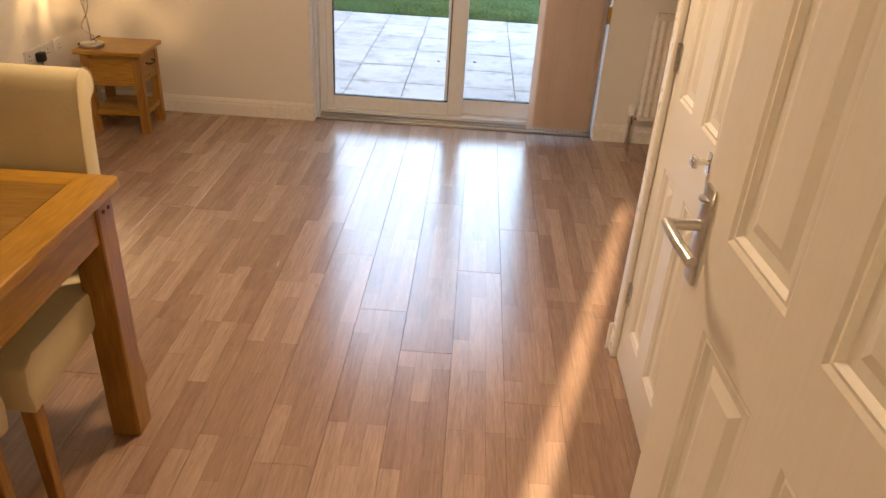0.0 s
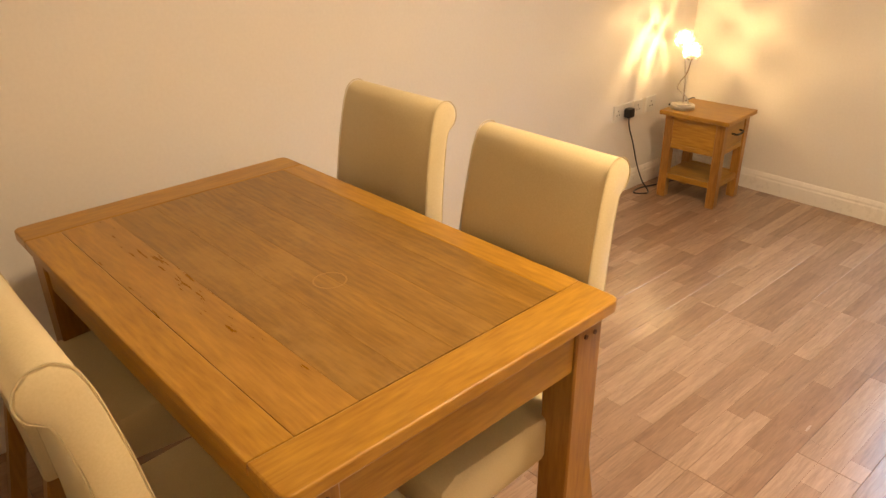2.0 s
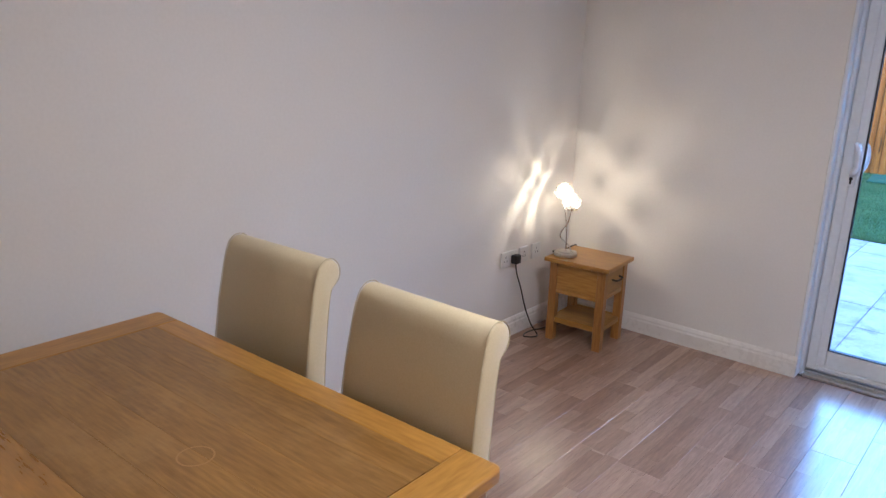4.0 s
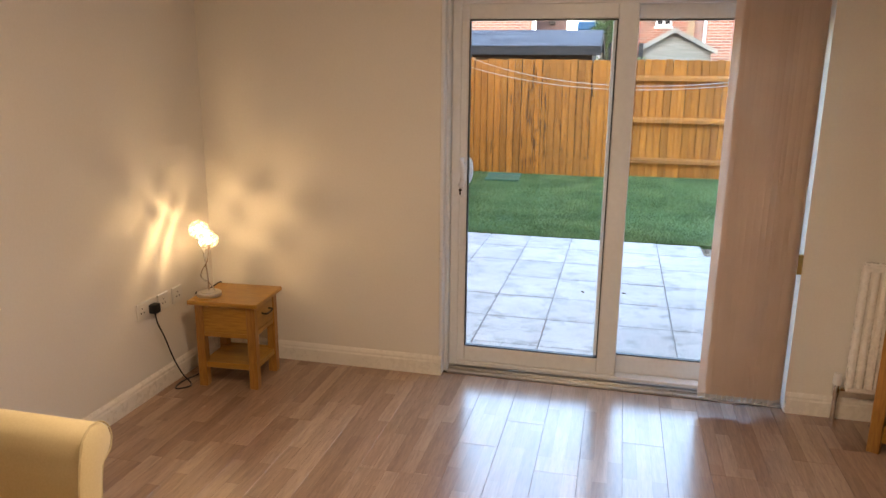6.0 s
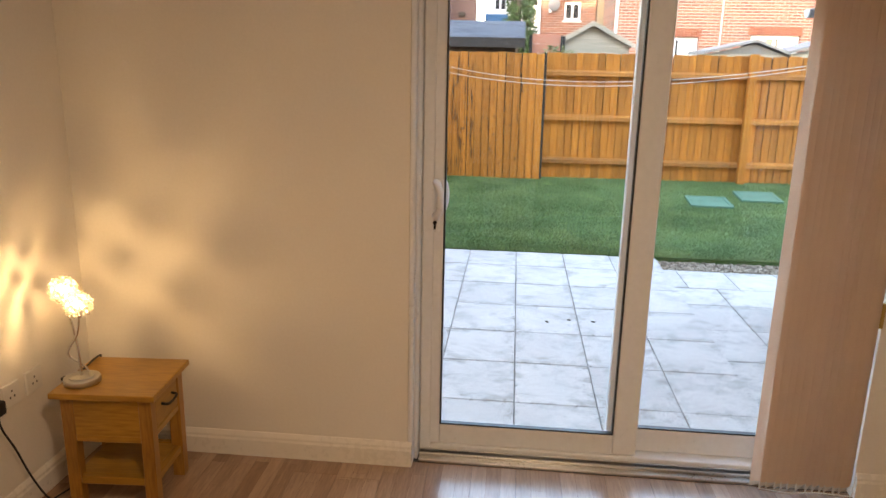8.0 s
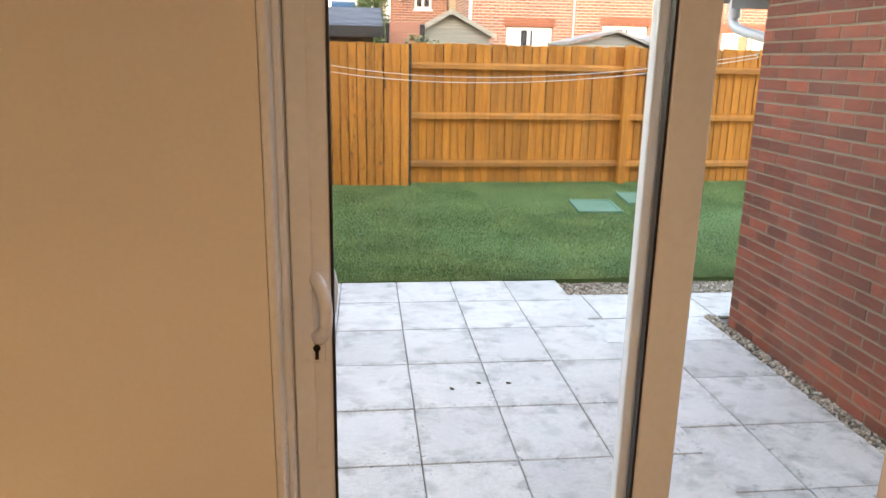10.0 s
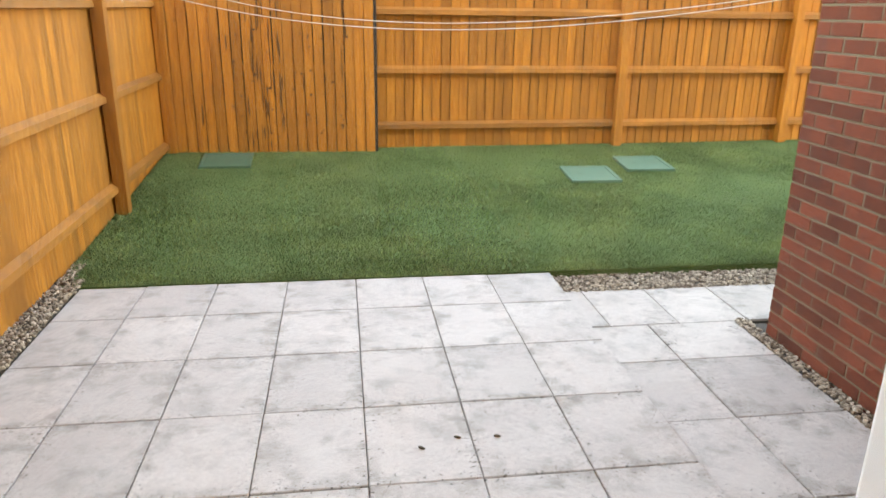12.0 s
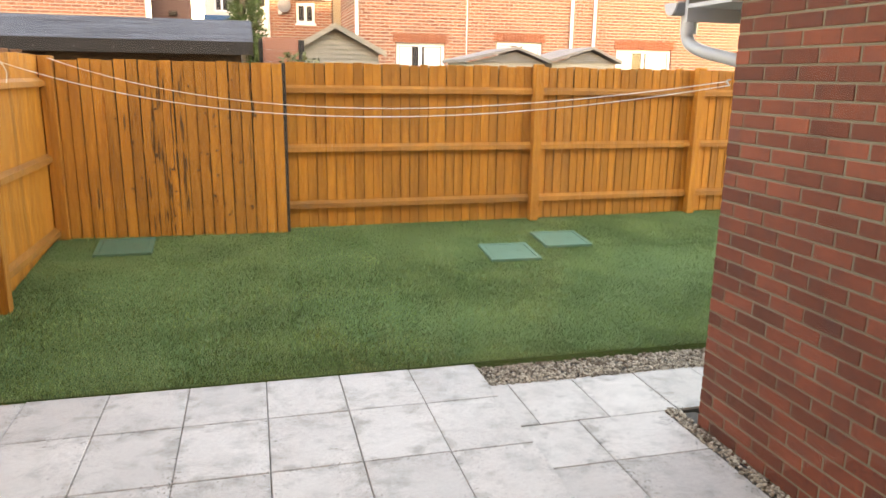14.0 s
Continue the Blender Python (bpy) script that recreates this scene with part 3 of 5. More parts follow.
part("plate", bm_box(3.035, -0.018, 0.70, 3.078, 0.0, 0.795, 0.003), plain("brass", (0.55, 0.38, 0.12), 0.35, 0.9), cl)


# ---- radiator ----
def radiator():
    r = thing("radiator", "white ribbed panel radiator under the wall by the patio door", "radiator")
    x0, x1, z0, z1 = 3.32, 4.3, 0.16, 0.78
    n = 24
    bm = bmesh.new()
    top, bottom = [], []
    for i in range(n * 4 + 1):
        x = x0 + (x1 - x0) * i / (n * 4)
        y = -0.075 - (0.012 if i % 4 in (1, 2) else 0.0)
        bottom.append(bm.verts.new((x, y, z0 + 0.03)))
        top.append(bm.verts.new((x, y, z1 - 0.03)))
    for i in range(n * 4):
        bm.faces.new((bottom[i], bottom[i + 1], top[i + 1], top[i]))
    part("ribbed_panel", bm, M_GLOSS, r)
    part("body", bm_box(x0, -0.074, z0, x1, -0.03, z1, 0.008, 2), M_GLOSS, r)
    part("top_grille", bm_box(x0 + 0.01, -0.07, z1, x1 - 0.01, -0.034, z1 + 0.006), M_GLOSS, r)
    part("bracket", bm_box(3.5, -0.031, 0.3, 3.54, -0.001, 0.6), M_GLOSS, r)
    v = part("valve", join(bm_cyl(0.012, 0.0, 0.22, 12, x=3.285, y=-0.05), bm_cyl(0.017, 0.13, 0.19, 16, x=3.285, y=-0.05, bevel=0.003)), M_CHROME, r, "chrome radiator valve", True)
    part("valve_tail", bm_tube([(3.285, -0.05, 0.165), (3.3, -0.05, 0.167), (3.325, -0.05, 0.17)], 0.011), M_CHROME, v)
    part("valve_cap", bm_cyl(0.02, 0.19, 0.245, 18, r2=0.017, x=3.285, y=-0.05, bevel=0.003), M_SOCKET, v, "white valve cap", True)


radiator()


# ---- bookcase across the corner ----
def bookcase():
    b = thing("bookcase", "oak bookcase with woven baskets on its lower shelves", "bookcase", pose(3.355, -0.325, 0, 0, 0, -28))
    w, d, h = 0.82, 0.3, 1.75
    for x in (0.0, w - 0.05):
        part("side_panel", join(bm_box(x, 0, 0, x + 0.05, 0.05, h, 0.003), bm_box(x + 0.012, 0.05, 0.08, x + 0.038, d - 0.03, h), bm_box(x, d - 0.04, 0, x + 0.05, d, h, 0.003)), M_OAKZ, b)
    part("back_panel", bm_box(0.04, d - 0.02, 0.1, w - 0.04, d - 0.01, h - 0.01), M_OAKZ, b)
    part("top", bm_box(-0.02, -0.02, h, w + 0.02, d + 0.005, h + 0.03, 0.005), M_OAKX, b)
    zs = (0.10, 0.36, 0.62, 0.98, 1.36)
    for z in zs:
        part("shelf", bm_box(0.05, 0.012, z, w - 0.05, d - 0.02, z + 0.025, 0.002), M_OAKX, b)
    part("plinth_rail", bm_box(0.05, 0.01, 0.055, w - 0.05, 0.03, 0.1, 0.002), M_OAKX, b)
    return b, w, d, zs


BC, bw, bd, bzs = bookcase()


def basket(m):
    k = thing("storage_basket", "woven seagrass storage basket on the bookcase shelf", "basket", m, "bookcase baskets")
    w, d, h = 0.335, 0.24, 0.20
    bm = bmesh.new()
    rows, seg = 14, 56
    rings = []
    for r in range(rows + 1):
        ring = []
        for i in range(seg):
            t = 4 * i / seg
            e, f = int(t), t - int(t)
            px, py = [(f, 0), (1, f), (1 - f, 1), (0, 1 - f)][e]
            push = 0.004 * (1 if (i + r) % 2 else -1)
            ox, oy = [(0, -1), (1, 0), (0, 1), (-1, 0)][e]
            ring.append(bm.verts.new((px * w + ox * push, py * d + oy * push, h * r / rows)))
        rings.append(ring)
    for a, c in zip(rings, rings[1:]):
        for i in range(seg):
            bm.faces.new((a[i], a[(i + 1) % seg], c[(i + 1) % seg], c[i]))
    bm.faces.new(rings[0][::-1])
    part("weave", bm, M_WICKER, k)
    part("rim", bm_tube([(0, 0, h), (w / 2, -0.004, h), (w, 0, h), (w, d, h), (0, d, h), (0, 0, h)], 0.008, 6), M_WICKER, k)
    return k


bk = None
for z in bzs[:2]:
    for x in (0.06, 0.42):
        m = BC.matrix_basis @ pose(x, 0.03, z + 0.026)
        bk = copy_thing(bk, m) if bk else basket(m)


# ---- panelled doors ----
def panel_door(name, label, m, width, height, kind_handle, st, gap, low, high):
    """A moulded six-panel door; x along its width from the hinge, its face looks to -y."""
    d = thing(name, label, "door", m, kind="structure")
    t = 0.036
    pw = (width - 2 * st - gap) / 2
    rails = [(0.0, 0.16), (low, high), (1.55, 1.66), (height - 0.11, height)]
    bits = [bm_box(0, 0, 0, st, t, height), bm_box(width - st, 0, 0, width, t, height), bm_box(st + pw, 0, 0, st + pw + gap, t, height)]
    for a, c in rails:
        for x in (st, st + pw + gap):
            bits.append(bm_box(x, 0, a, x + pw, t, c))
    leaf = part("leaf", join(*bits), M_DOOR, d)
    for (a, c), (e, f) in zip(rails, rails[1:]):
        for x in (st, st + pw + gap):
            z0, z1, x1 = c, e, x + pw
            bm = bmesh.new()
            loops = []
            for ins, y in ((0, 0.0), (0.008, 0.004), (0.014, 0.003), (0.022, 0.011), (0.04, 0.012), (0.062, 0.004)):
                loops.append([bm.verts.new(v) for v in ((x + ins, y, z0 + ins), (x1 - ins, y, z0 + ins), (x1 - ins, y, z1 - ins), (x + ins, y, z1 - ins))])
            for p, q in zip(loops, loops[1:]):
                for i in range(4):
                    bm.faces.new((p[i], p[(i + 1) % 4], q[(i + 1) % 4], q[i]))
            bm.faces.new(loops[-1])
            part("panel", bm, M_DOOR, d)
            part("panel_back", bm_box(x, t - 0.012, z0, x1, t - 0.006, z1), M_DOOR, d)
    if kind_handle == "lever":
        hx = width - 0.026
        h = part("lever_handle", join(bm_box(hx - 0.02, -0.008, 0.895, hx + 0.02, 0.0, 1.07, 0.004, 2), bm_cyl(0.016, 1.045, 1.049, 14, x=hx, y=-0.004), bm_tube([(hx, -0.004, 1.0), (hx, -0.03, 1.0), (hx, -0.062, 1.0)], 0.0095, 12),
                                      bm_tube([(hx + 0.006, -0.06, 1.0), (hx - 0.03, -0.062, 0.999), (hx - 0.07, -0.06, 0.996), (hx - 0.11, -0.055, 0.991)], 0.0095, 12)), M_STEEL, d, "brushed steel lever handle on a plate", True)
    else:
        part("knob", join(bm_box(width - 0.105, -0.004, 0.875, width - 0.085, 0.0, 0.925, 0.002), bm_tube([(width - 0.095, 0, 0.9), (width - 0.095, -0.02, 0.9), (width - 0.095, -0.03, 0.9)], 0.007, 10), bm_box(width - 0.111, -0.045, 0.885, width - 0.079, -0.028, 0.915, 0.007, 2)), M_CHROME, d, "small chrome knob", True)
    for z in (0.22, 1.0, 1.75):
        part("hinge", join(bm_cyl(0.006, z, z + 0.08, 10, x=-0.003, y=-0.004), bm_box(0.002, -0.002, z, 0.024, 0.001, z + 0.08)), M_STEEL, d, "steel butt hinge")
    return d


panel_door("door_2", "white panelled cupboard door, closed", pose(2.888, DW1 - 0.004, 0.008, 0, 0, -90), 0.532, 1.985, "knob", 0.085, 0.095, 0.745, 0.945)
panel_door("door_3", "white panelled room door standing open beside the cupboard", pose(2.755, RY + 0.015, 0.008, 0, 0, 93.8) @ Matrix.Diagonal((1, -1, 1, 1)), 0.735, 1.981, "lever", 0.118, 0.095, 0.86, 1.02)
structure("trim", join(bm_box(2.866, DW1, 0.0, 2.889, DW1 + 0.048, 2.065, 0.006, 2), bm_box(2.866, DW0 - 0.065, 0, 2.889, DW0, 2.065, 0.006, 2), bm_box(2.866, DW0, 2.0, 2.889, DW1, 2.065, 0.006)), M_GLOSS, "white moulded architrave round the cupboard door", "architrave")
structure("baseboard", bm_box(2.858, -2.199, 0, 2.985, -2.184, 0.105, 0.003), M_GLOSS, "white skirting end block", "skirting")


# ---- dining table ----
def round_board(x0, y0, x1, y1, z0, z1, corners, r=0.02):
    """A board with some of its corners (in plan, counted round from x0, y0) rounded off."""
    out = []
    for k, (cx, cy, sx, sy) in enumerate(((x0, y0, 1, 1), (x1, y0, -1, 1), (x1, y1, -1, -1), (x0, y1, 1, -1))):
        if k not in corners:
            out.append((cx, cy))
            continue
        start = (180, 270, 0, 90)[k]
        for q in range(6):
            a = radians(start + 18 * q)
            out.append((cx + sx * r + r * math.cos(a), cy + sy * r + r * math.sin(a)))
    return bm_prism(out, "z", z0, z1, 0.004)


def dining_table():
    x0, x1, y0, y1, h = 0.25, 1.462, -3.46, -2.70, 0.77
    t = thing("dining_table", "oak dining table with a framed plank top, worn and ringed", "table",
              Matrix.Translation((1.46, -2.70, 0)) @ pose(0, 0, 0, 0, 0, 1.4) @ Matrix.Translation((-1.46, 2.70, 0)))
    for xa, cs in ((x0, (0, 3)), (x1 - 0.1, (1, 2))):
        part("end_board", round_board(xa, y0, xa + 0.1, y1, h - 0.028, h, cs), M_OAKY, t)
    part("edge_board", bm_box(x0 + 0.1005, y0, h - 0.028, x1 - 0.1005, y0 + 0.08, h, 0.003, 2), M_OAKX, t)
    part("edge_board", bm_box(x0 + 0.1005, y1 - 0.07, h - 0.028, x1 - 0.1005, y1, h, 0.003, 2), M_OAKX, t)
    y = y0 + 0.0805
    for w, mat in ((0.118, M_OAKTOP), (0.104, M_OAKTABLE), (0.104, M_OAKTABLE), (0.104, M_OAKTABLE), (0.094, M_OAKTABLE), (0.086, M_OAKTABLE)):
        part("plank", bm_box(x0 + 0.101, y + 0.0001, h - 0.026, x1 - 0.101, y + w - 0.0001, h - 0.0008, 0.0003), mat, t)
        y += w
    part("under_frame", bm_box(x0 + 0.014, y0 + 0.014, h - 0.04, x1 - 0.014, y1 - 0.014, h - 0.029, 0.003), M_OAKX, t)
    for ya in (y0 + 0.03, y1 - 0.055):
        part("apron", bm_box(x0 + 0.1, ya, h - 0.14, x1 - 0.1, ya + 0.025, h - 0.0405), M_OAKX, t)
    for xa in (x0 + 0.03, x1 - 0.055):
        part("apron", bm_box(xa, y0 + 0.1, h - 0.14, xa + 0.025, y1 - 0.1, h - 0.0405), M_OAKY, t)
    for xa in (x0 + 0.022, x1 - 0.102):
        for ya in (y0 + 0.022, y1 - 0.102):
            leg = part("leg", bm_box(xa, ya, 0, xa + 0.08, ya + 0.08, h - 0.0405, 0.004), M_OAKZ, t)
            for dy in (0.026, 0.054):
                part("dowel", bm_cyl(0.005, 0, 0.003, 10), M_KNOT, leg).matrix_basis = pose(xa + 0.08, ya + dy, h - 0.066, 0, 90)
    # a faint ring left by a mug
    bm = bmesh.new()
    bmesh.ops.create_circle(bm, segments=40, radius=0.036)
    vs = list(bm.verts)
    inner = [bm.verts.new(v.co * 0.9) for v in vs]
    for i in range(len(vs)):
        bm.faces.new((vs[i], vs[(i + 1) % 40], inner[(i + 1) % 40], inner[i]))
    part("mug_ring", bm, M_RING, t, "pale ring mark").matrix_basis = pose(1.003, -3.063, h - 0.0006)


M_OAKTABLE = material("worn oak planks", (0.165, 0.077, 0.010), (0.33, 0.175, 0.034), 1.8, 14, 0.36, 0.12, stretch=(1, 8, 1), vary=0.06, stain=(0.36, 0.21, 0.06), stain_scale=5, stain_at=0.50, depth=0.001)
M_RING = plain("ring mark", (0.37, 0.20, 0.065), 0.4)
dining_table()


# ---- chairs ----
def scroll_chair(m, group):
    """An upholstered chair with a back that rolls over at the top. It looks to -y, its origin under the seat's middle."""
    c = thing("dining_chair", "cream leather dining chair with a rolled scroll back", "chair", m, group)
    w = 0.41
    # back: the outline in (y, z), drawn out along x
    front = [(0.165, 0.40), (0.17, 0.52), (0.182, 0.68), (0.20, 0.82), (0.218, 0.915), (0.228, 0.955)]
    roll = [(0.240, 0.984), (0.262, 1.0), (0.288, 0.998), (0.306, 0.982), (0.312, 0.960), (0.305, 0.938), (0.290, 0.926)]
    back = [(0.280, 0.915), (0.268, 0.86), (0.250, 0.72), (0.238, 0.55), (0.232, 0.40)]
    narrow = lambda z: 1.0 - 0.075 * max(0.0, (z - 0.55) / 0.45)
    bm = bm_prism(front + roll + back, "x", -w / 2, w / 2, 0.010)
    for v in bm.verts:
        v.co.x *= narrow(v.co.z)
    part("backrest", bm, M_LEATHER, c, smooth=True)
    for s in (-1, 1):
        part("piping", bm_tube([(s * (w / 2 - 0.004) * narrow(z), y, z) for y, z in (front + roll + back)[1:-1]], 0.0014, 6), M_PIPING, c)
    seat = [(-0.235, 0.335), (-0.245, 0.40), (-0.238, 0.465), (-0.20, 0.488), (0.0, 0.49), (0.165, 0.478), (0.20, 0.45), (0.20, 0.40), (0.10, 0.375), (0.0, 0.37), (-0.12, 0.36)]
    part("seat", bm_prism(seat, "x", -w / 2 - 0.01, w / 2 + 0.01, 0.014), M_LEATHER, c, smooth=True)
    part("seat_skirt", bm_prism([(-0.235, 0.336), (-0.12, 0.355), (0.10, 0.37), (0.19, 0.335), (0.19, 0.42), (-0.235, 0.42)], "x", -w / 2 - 0.005, w / 2 + 0.005, 0.006), M_LEATHER, c, smooth=True)
    for s in (-1, 1):
        bm = bm_box(-0.019, -0.019, 0, 0.019, 0.019, 0.36, 0.003)
        for v in bm.verts:
            k = 0.75 + 0.25 * v.co.z / 0.36
            v.co.x *= k
            v.co.y *= k
        part("leg", bm, M_OAKZ, c).matrix_basis = pose(s * 0.175, -0.2, 0)
        bm = bm_box(-0.019, -0.019, 0, 0.019, 0.019, 0.44, 0.003)
        for v in bm.verts:
            v.co.y += 0.09 * (1 - v.co.z / 0.44) ** 1.5
        part("leg", bm, M_OAKZ, c).matrix_basis = pose(s * 0.175, 0.2, 0)
    return c


CHAIR = scroll_chair(pose(1.165, -2.86, 0), "chairs round the table")
copy_thing(CHAIR, pose(0.60, -2.82, 0, 0, 0, 2))
copy_thing(CHAIR, pose(1.14, -3.39, 0, 0, 0, 181))
copy_thing(CHAIR, pose(0.56, -3.40, 0, 0, 0, 179))


# ---- side table, lamp, sockets ----
def side_table():
    x0, x1, y0, y1, h = 0.160, 0.482, -0.455, -0.165, 0.47
    s = thing("side_table", "small oak side table with one drawer and a low shelf", "side table",
              Matrix.Translation((0.32, -0.31, 0)) @ pose(0, 0, 0, 0, 0, 4) @ Matrix.Translation((-0.32, 0.31, 0)))
    part("top", bm_box(x0 - 0.025, y0 - 0.025, h - 0.022, x1 + 0.025, y1 + 0.02, h, 0.004, 2), M_OAKX, s)
    for x in (x0, x1 - 0.045):
        for y in (y0, y1 - 0.045):
            part("leg", bm_box(x, y, 0, x + 0.045, y + 0.045, h - 0.0225, 0.003), M_OAKZ, s)
    for y in (y0 + 0.006, y1 - 0.026):
        part("side_panel", bm_box(x0 + 0.0455, y, 0.30, x1 - 0.0455, y + 0.02, h - 0.0225), M_OAKX, s)
        part("shelf_rail", bm_box(x0 + 0.0455, y, 0.105, x1 - 0.0455, y + 0.025, 0.135, 0.002), M_OAKX, s)
        part("lower_rail", bm_box(x0 + 0.0455, y - 0.003, 0.275, x1 - 0.0455, y + 0.024, 0.2995, 0.002), M_OAKX, s)
    part("rear_panel", bm_box(x0 + 0.006, y0 + 0.0455, 0.28, x0 + 0.026, y1 - 0.0455, h - 0.0225), M_OAKY, s)
    d = part("drawer", bm_box(x1 - 0.026, y0 + 0.05, 0.315, x1 - 0.004, y1 - 0.05, h - 0.03, 0.002), M_OAKY, s)
    ym = (y0 + y1) / 2
    part("handle", bm_tube([(x1 - 0.005, ym - 0.045, 0.385), (x1 + 0.018, ym - 0.04, 0.382), (x1 + 0.02, ym, 0.378), (x1 + 0.018, ym + 0.04, 0.382), (x1 - 0.005, ym + 0.045, 0.385)], 0.005, 8), M_IRON, d, "dark iron bar handle")
    part("shelf_rail", bm_box(x1 - 0.03, y0 + 0.0455, 0.105, x1 - 0.006, y1 - 0.0455, 0.135, 0.002), M_OAKY, s)
    part("lower_rail", bm_box(x1 - 0.03, y0 + 0.0455, 0.285, x1 - 0.004, y1 - 0.0455, 0.31, 0.002), M_OAKY, s)
    part("shelf", bm_box(x0 + 0.02, y0 + 0.03, 0.12, x1 - 0.03, y1 - 0.03, 0.1349, 0.001), M_OAKX, s)
    return h


NS_H = side_table()


def table_lamp():
    bx, by = 0.212, -0.385
    l = thing("table_lamp", "chrome table lamp with two lit crystal globes on twisted stems", "lamp", pose(bx, by, NS_H))
    part("base", join(bm_cyl(0.062, 0, 0.022, 36, bevel=0.004), bm_cyl(0.045, 0.022, 0.027, 36, bevel=0.002)), M_STEEL, l, "round brushed steel base", True)
    part("switch", bm_box(-0.075, -0.012, 0.004, -0.06, 0.012, 0.016, 0.002), M_BLACK, l)
    heads = [(-0.035, 0.0, 0.345), (0.024, -0.014, 0.298)]
    part("stem", bm_tube([(0.0, 0, 0.02), (-0.003, 0, 0.12), (-0.012, 0, 0.2), (-0.035, 0, 0.31)], 0.005, 10), M_CHROME, l, smooth=True)
    part("stem", bm_tube([(0.035, 0.0, 0.02), (0.01, 0.012, 0.055), (-0.045, 0.012, 0.09), (-0.03, -0.008, 0.13), (0.008, -0.012, 0.19), (0.024, -0.014, 0.265)], 0.004, 10), M_CHROME, l, smooth=True)
    bead = mesh_of(join(bm_ico(0.0105, 1)), M_CRYSTAL, "bead")
    for hx, hy, hz in heads:
        part("bulb_holder", bm_cyl(0.012, hz - 0.045, hz - 0.018, 16, r2=0.018, x=hx, y=hy), M_CHROME, l, smooth=True)
        g = part("globe", bm_ico(0.012, 2, (hx, hy, hz)), M_BULB, l, "glowing bulb in a globe of crystal beads", True)
        g.visible_shadow = False
        n = 42
        for i in range(n):
            z = 1 - 2 * (i + 0.5) / n
            a, r = i * 2.39996, math.sqrt(1 - z * z)
            if z < -0.85:
                continue
            piece("bead", bead, g, pose(hx + 0.042 * r * math.cos(a), hy + 0.042 * r * math.sin(a), hz + 0.042 * z, 40 * i, 25 * i, 0))
        p = new("lamp_bulb_light", bpy.data.lights.new("lamp_bulb_light", "POINT"))
        p.data.energy, p.data.color, p.data.shadow_soft_size = LAMP_W, (1.0, 0.66, 0.32), 0.005
        p.location = (bx + hx, by + hy, NS_H + hz)


def bm_ico(r, sub, at=(0, 0, 0)):
    bm = bmesh.new()
    bmesh.ops.create_icosphere(bm, subdivisions=sub, radius=r, matrix=Matrix.Translation(at))
    return bm


table_lamp()


def wall_socket(name, label, y0, y1, z0, z1, holes):
    s = thing(name, label, "socket", group="sockets over the skirting")
    part("plate", bm_box(0.0, y0, z0, 0.011, y1, z1, 0.003, 2), M_SOCKET, s)
    zc = (z0 + z1) / 2
    for y in holes:
        for dy, dz in ((0, 0.014), (-0.011, -0.008), (0.011, -0.008)):
            part("slot", bm_box(0.0105, y + dy - 0.003, zc + dz - 0.004, 0.0114, y + dy + 0.003, zc + dz + 0.004), M_BLACK, s)
    return s


wall_socket("double_socket", "white plastic double mains socket on the wall", -0.69, -0.544, 0.41, 0.496, (-0.655, -0.585))
wall_socket("aerial_socket", "white plastic aerial outlet plate on the wall", -0.525, -0.44, 0.41, 0.496, (-0.482,))
wall_socket("phone_socket", "white plastic telephone outlet plate on the wall", -0.403, -0.318, 0.41, 0.496, (-0.36,))
plug = thing("mains_plug", "black three-pin plug with the lamp's cable in the socket", "plug")
part("body", bm_box(0.0116, -0.612, 0.425, 0.05, -0.562, 0.475, 0.008, 2), M_BLACK, plug, smooth=True)
part("cable", bm_tube([(0.03, -0.587, 0.43), (0.035, -0.58, 0.37), (0.04, -0.54, 0.28), (0.05, -0.50, 0.16), (0.075, -0.47, 0.06), (0.11, -0.455, 0.006), (0.13, -0.50, 0.006), (0.08, -0.54, 0.006), (0.06, -0.46, 0.006), (0.10, -0.30, 0.006), (0.12, -0.14, 0.02), (0.118, -0.115, 0.25), (0.122, -0.118, 0.43), (0.14, -0.155, NS_H + 0.003), (0.16, -0.30, NS_H + 0.006), (0.175, -0.335, NS_H + 0.008)], 0.0035, 8), M_BLACK, plug, smooth=True)


# Fixtures that go with the added lamps; both hang out of view.
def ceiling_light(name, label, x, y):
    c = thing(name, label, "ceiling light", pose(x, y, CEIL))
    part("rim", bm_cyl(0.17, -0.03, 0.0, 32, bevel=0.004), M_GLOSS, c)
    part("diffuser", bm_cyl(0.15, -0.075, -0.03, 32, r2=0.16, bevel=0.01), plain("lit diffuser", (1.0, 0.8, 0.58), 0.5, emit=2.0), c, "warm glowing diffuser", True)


ceiling_light("ceiling_light", "round flush ceiling light with a warm diffuser, added out of view", 1.9, -2.2)
ceiling_light("ceiling_light", "round flush ceiling light added out of view in the hall", 2.0, -5.6)


# ---- garden: ground, lawn, patio ----
structure("ground", bm_box(-60, 0.3, -0.6, 60, 90, -0.26), M_SOIL, "bare earth reaching out under the gardens", "ground")
PZ = -0.163
LAWN = lambda y: -0.155 + (y - 4.28) / (7.75 - 4.28) * 0.245


def sheet(x0, x1, y0, y1, nx, ny, zf, mat, name):
    bm = bmesh.new()
    g = [[bm.verts.new((x0 + (x1 - x0) * i / nx, y0 + (y1 - y0) * j / ny, zf(x0 + (x1 - x0) * i / nx, y0 + (y1 - y0) * j / ny))) for i in range(nx + 1)] for j in range(ny + 1)]
    for j in range(ny):
        for i in range(nx):
            bm.faces.new((g[j][i], g[j][i + 1], g[j + 1][i + 1], g[j + 1][i]))
    return bm


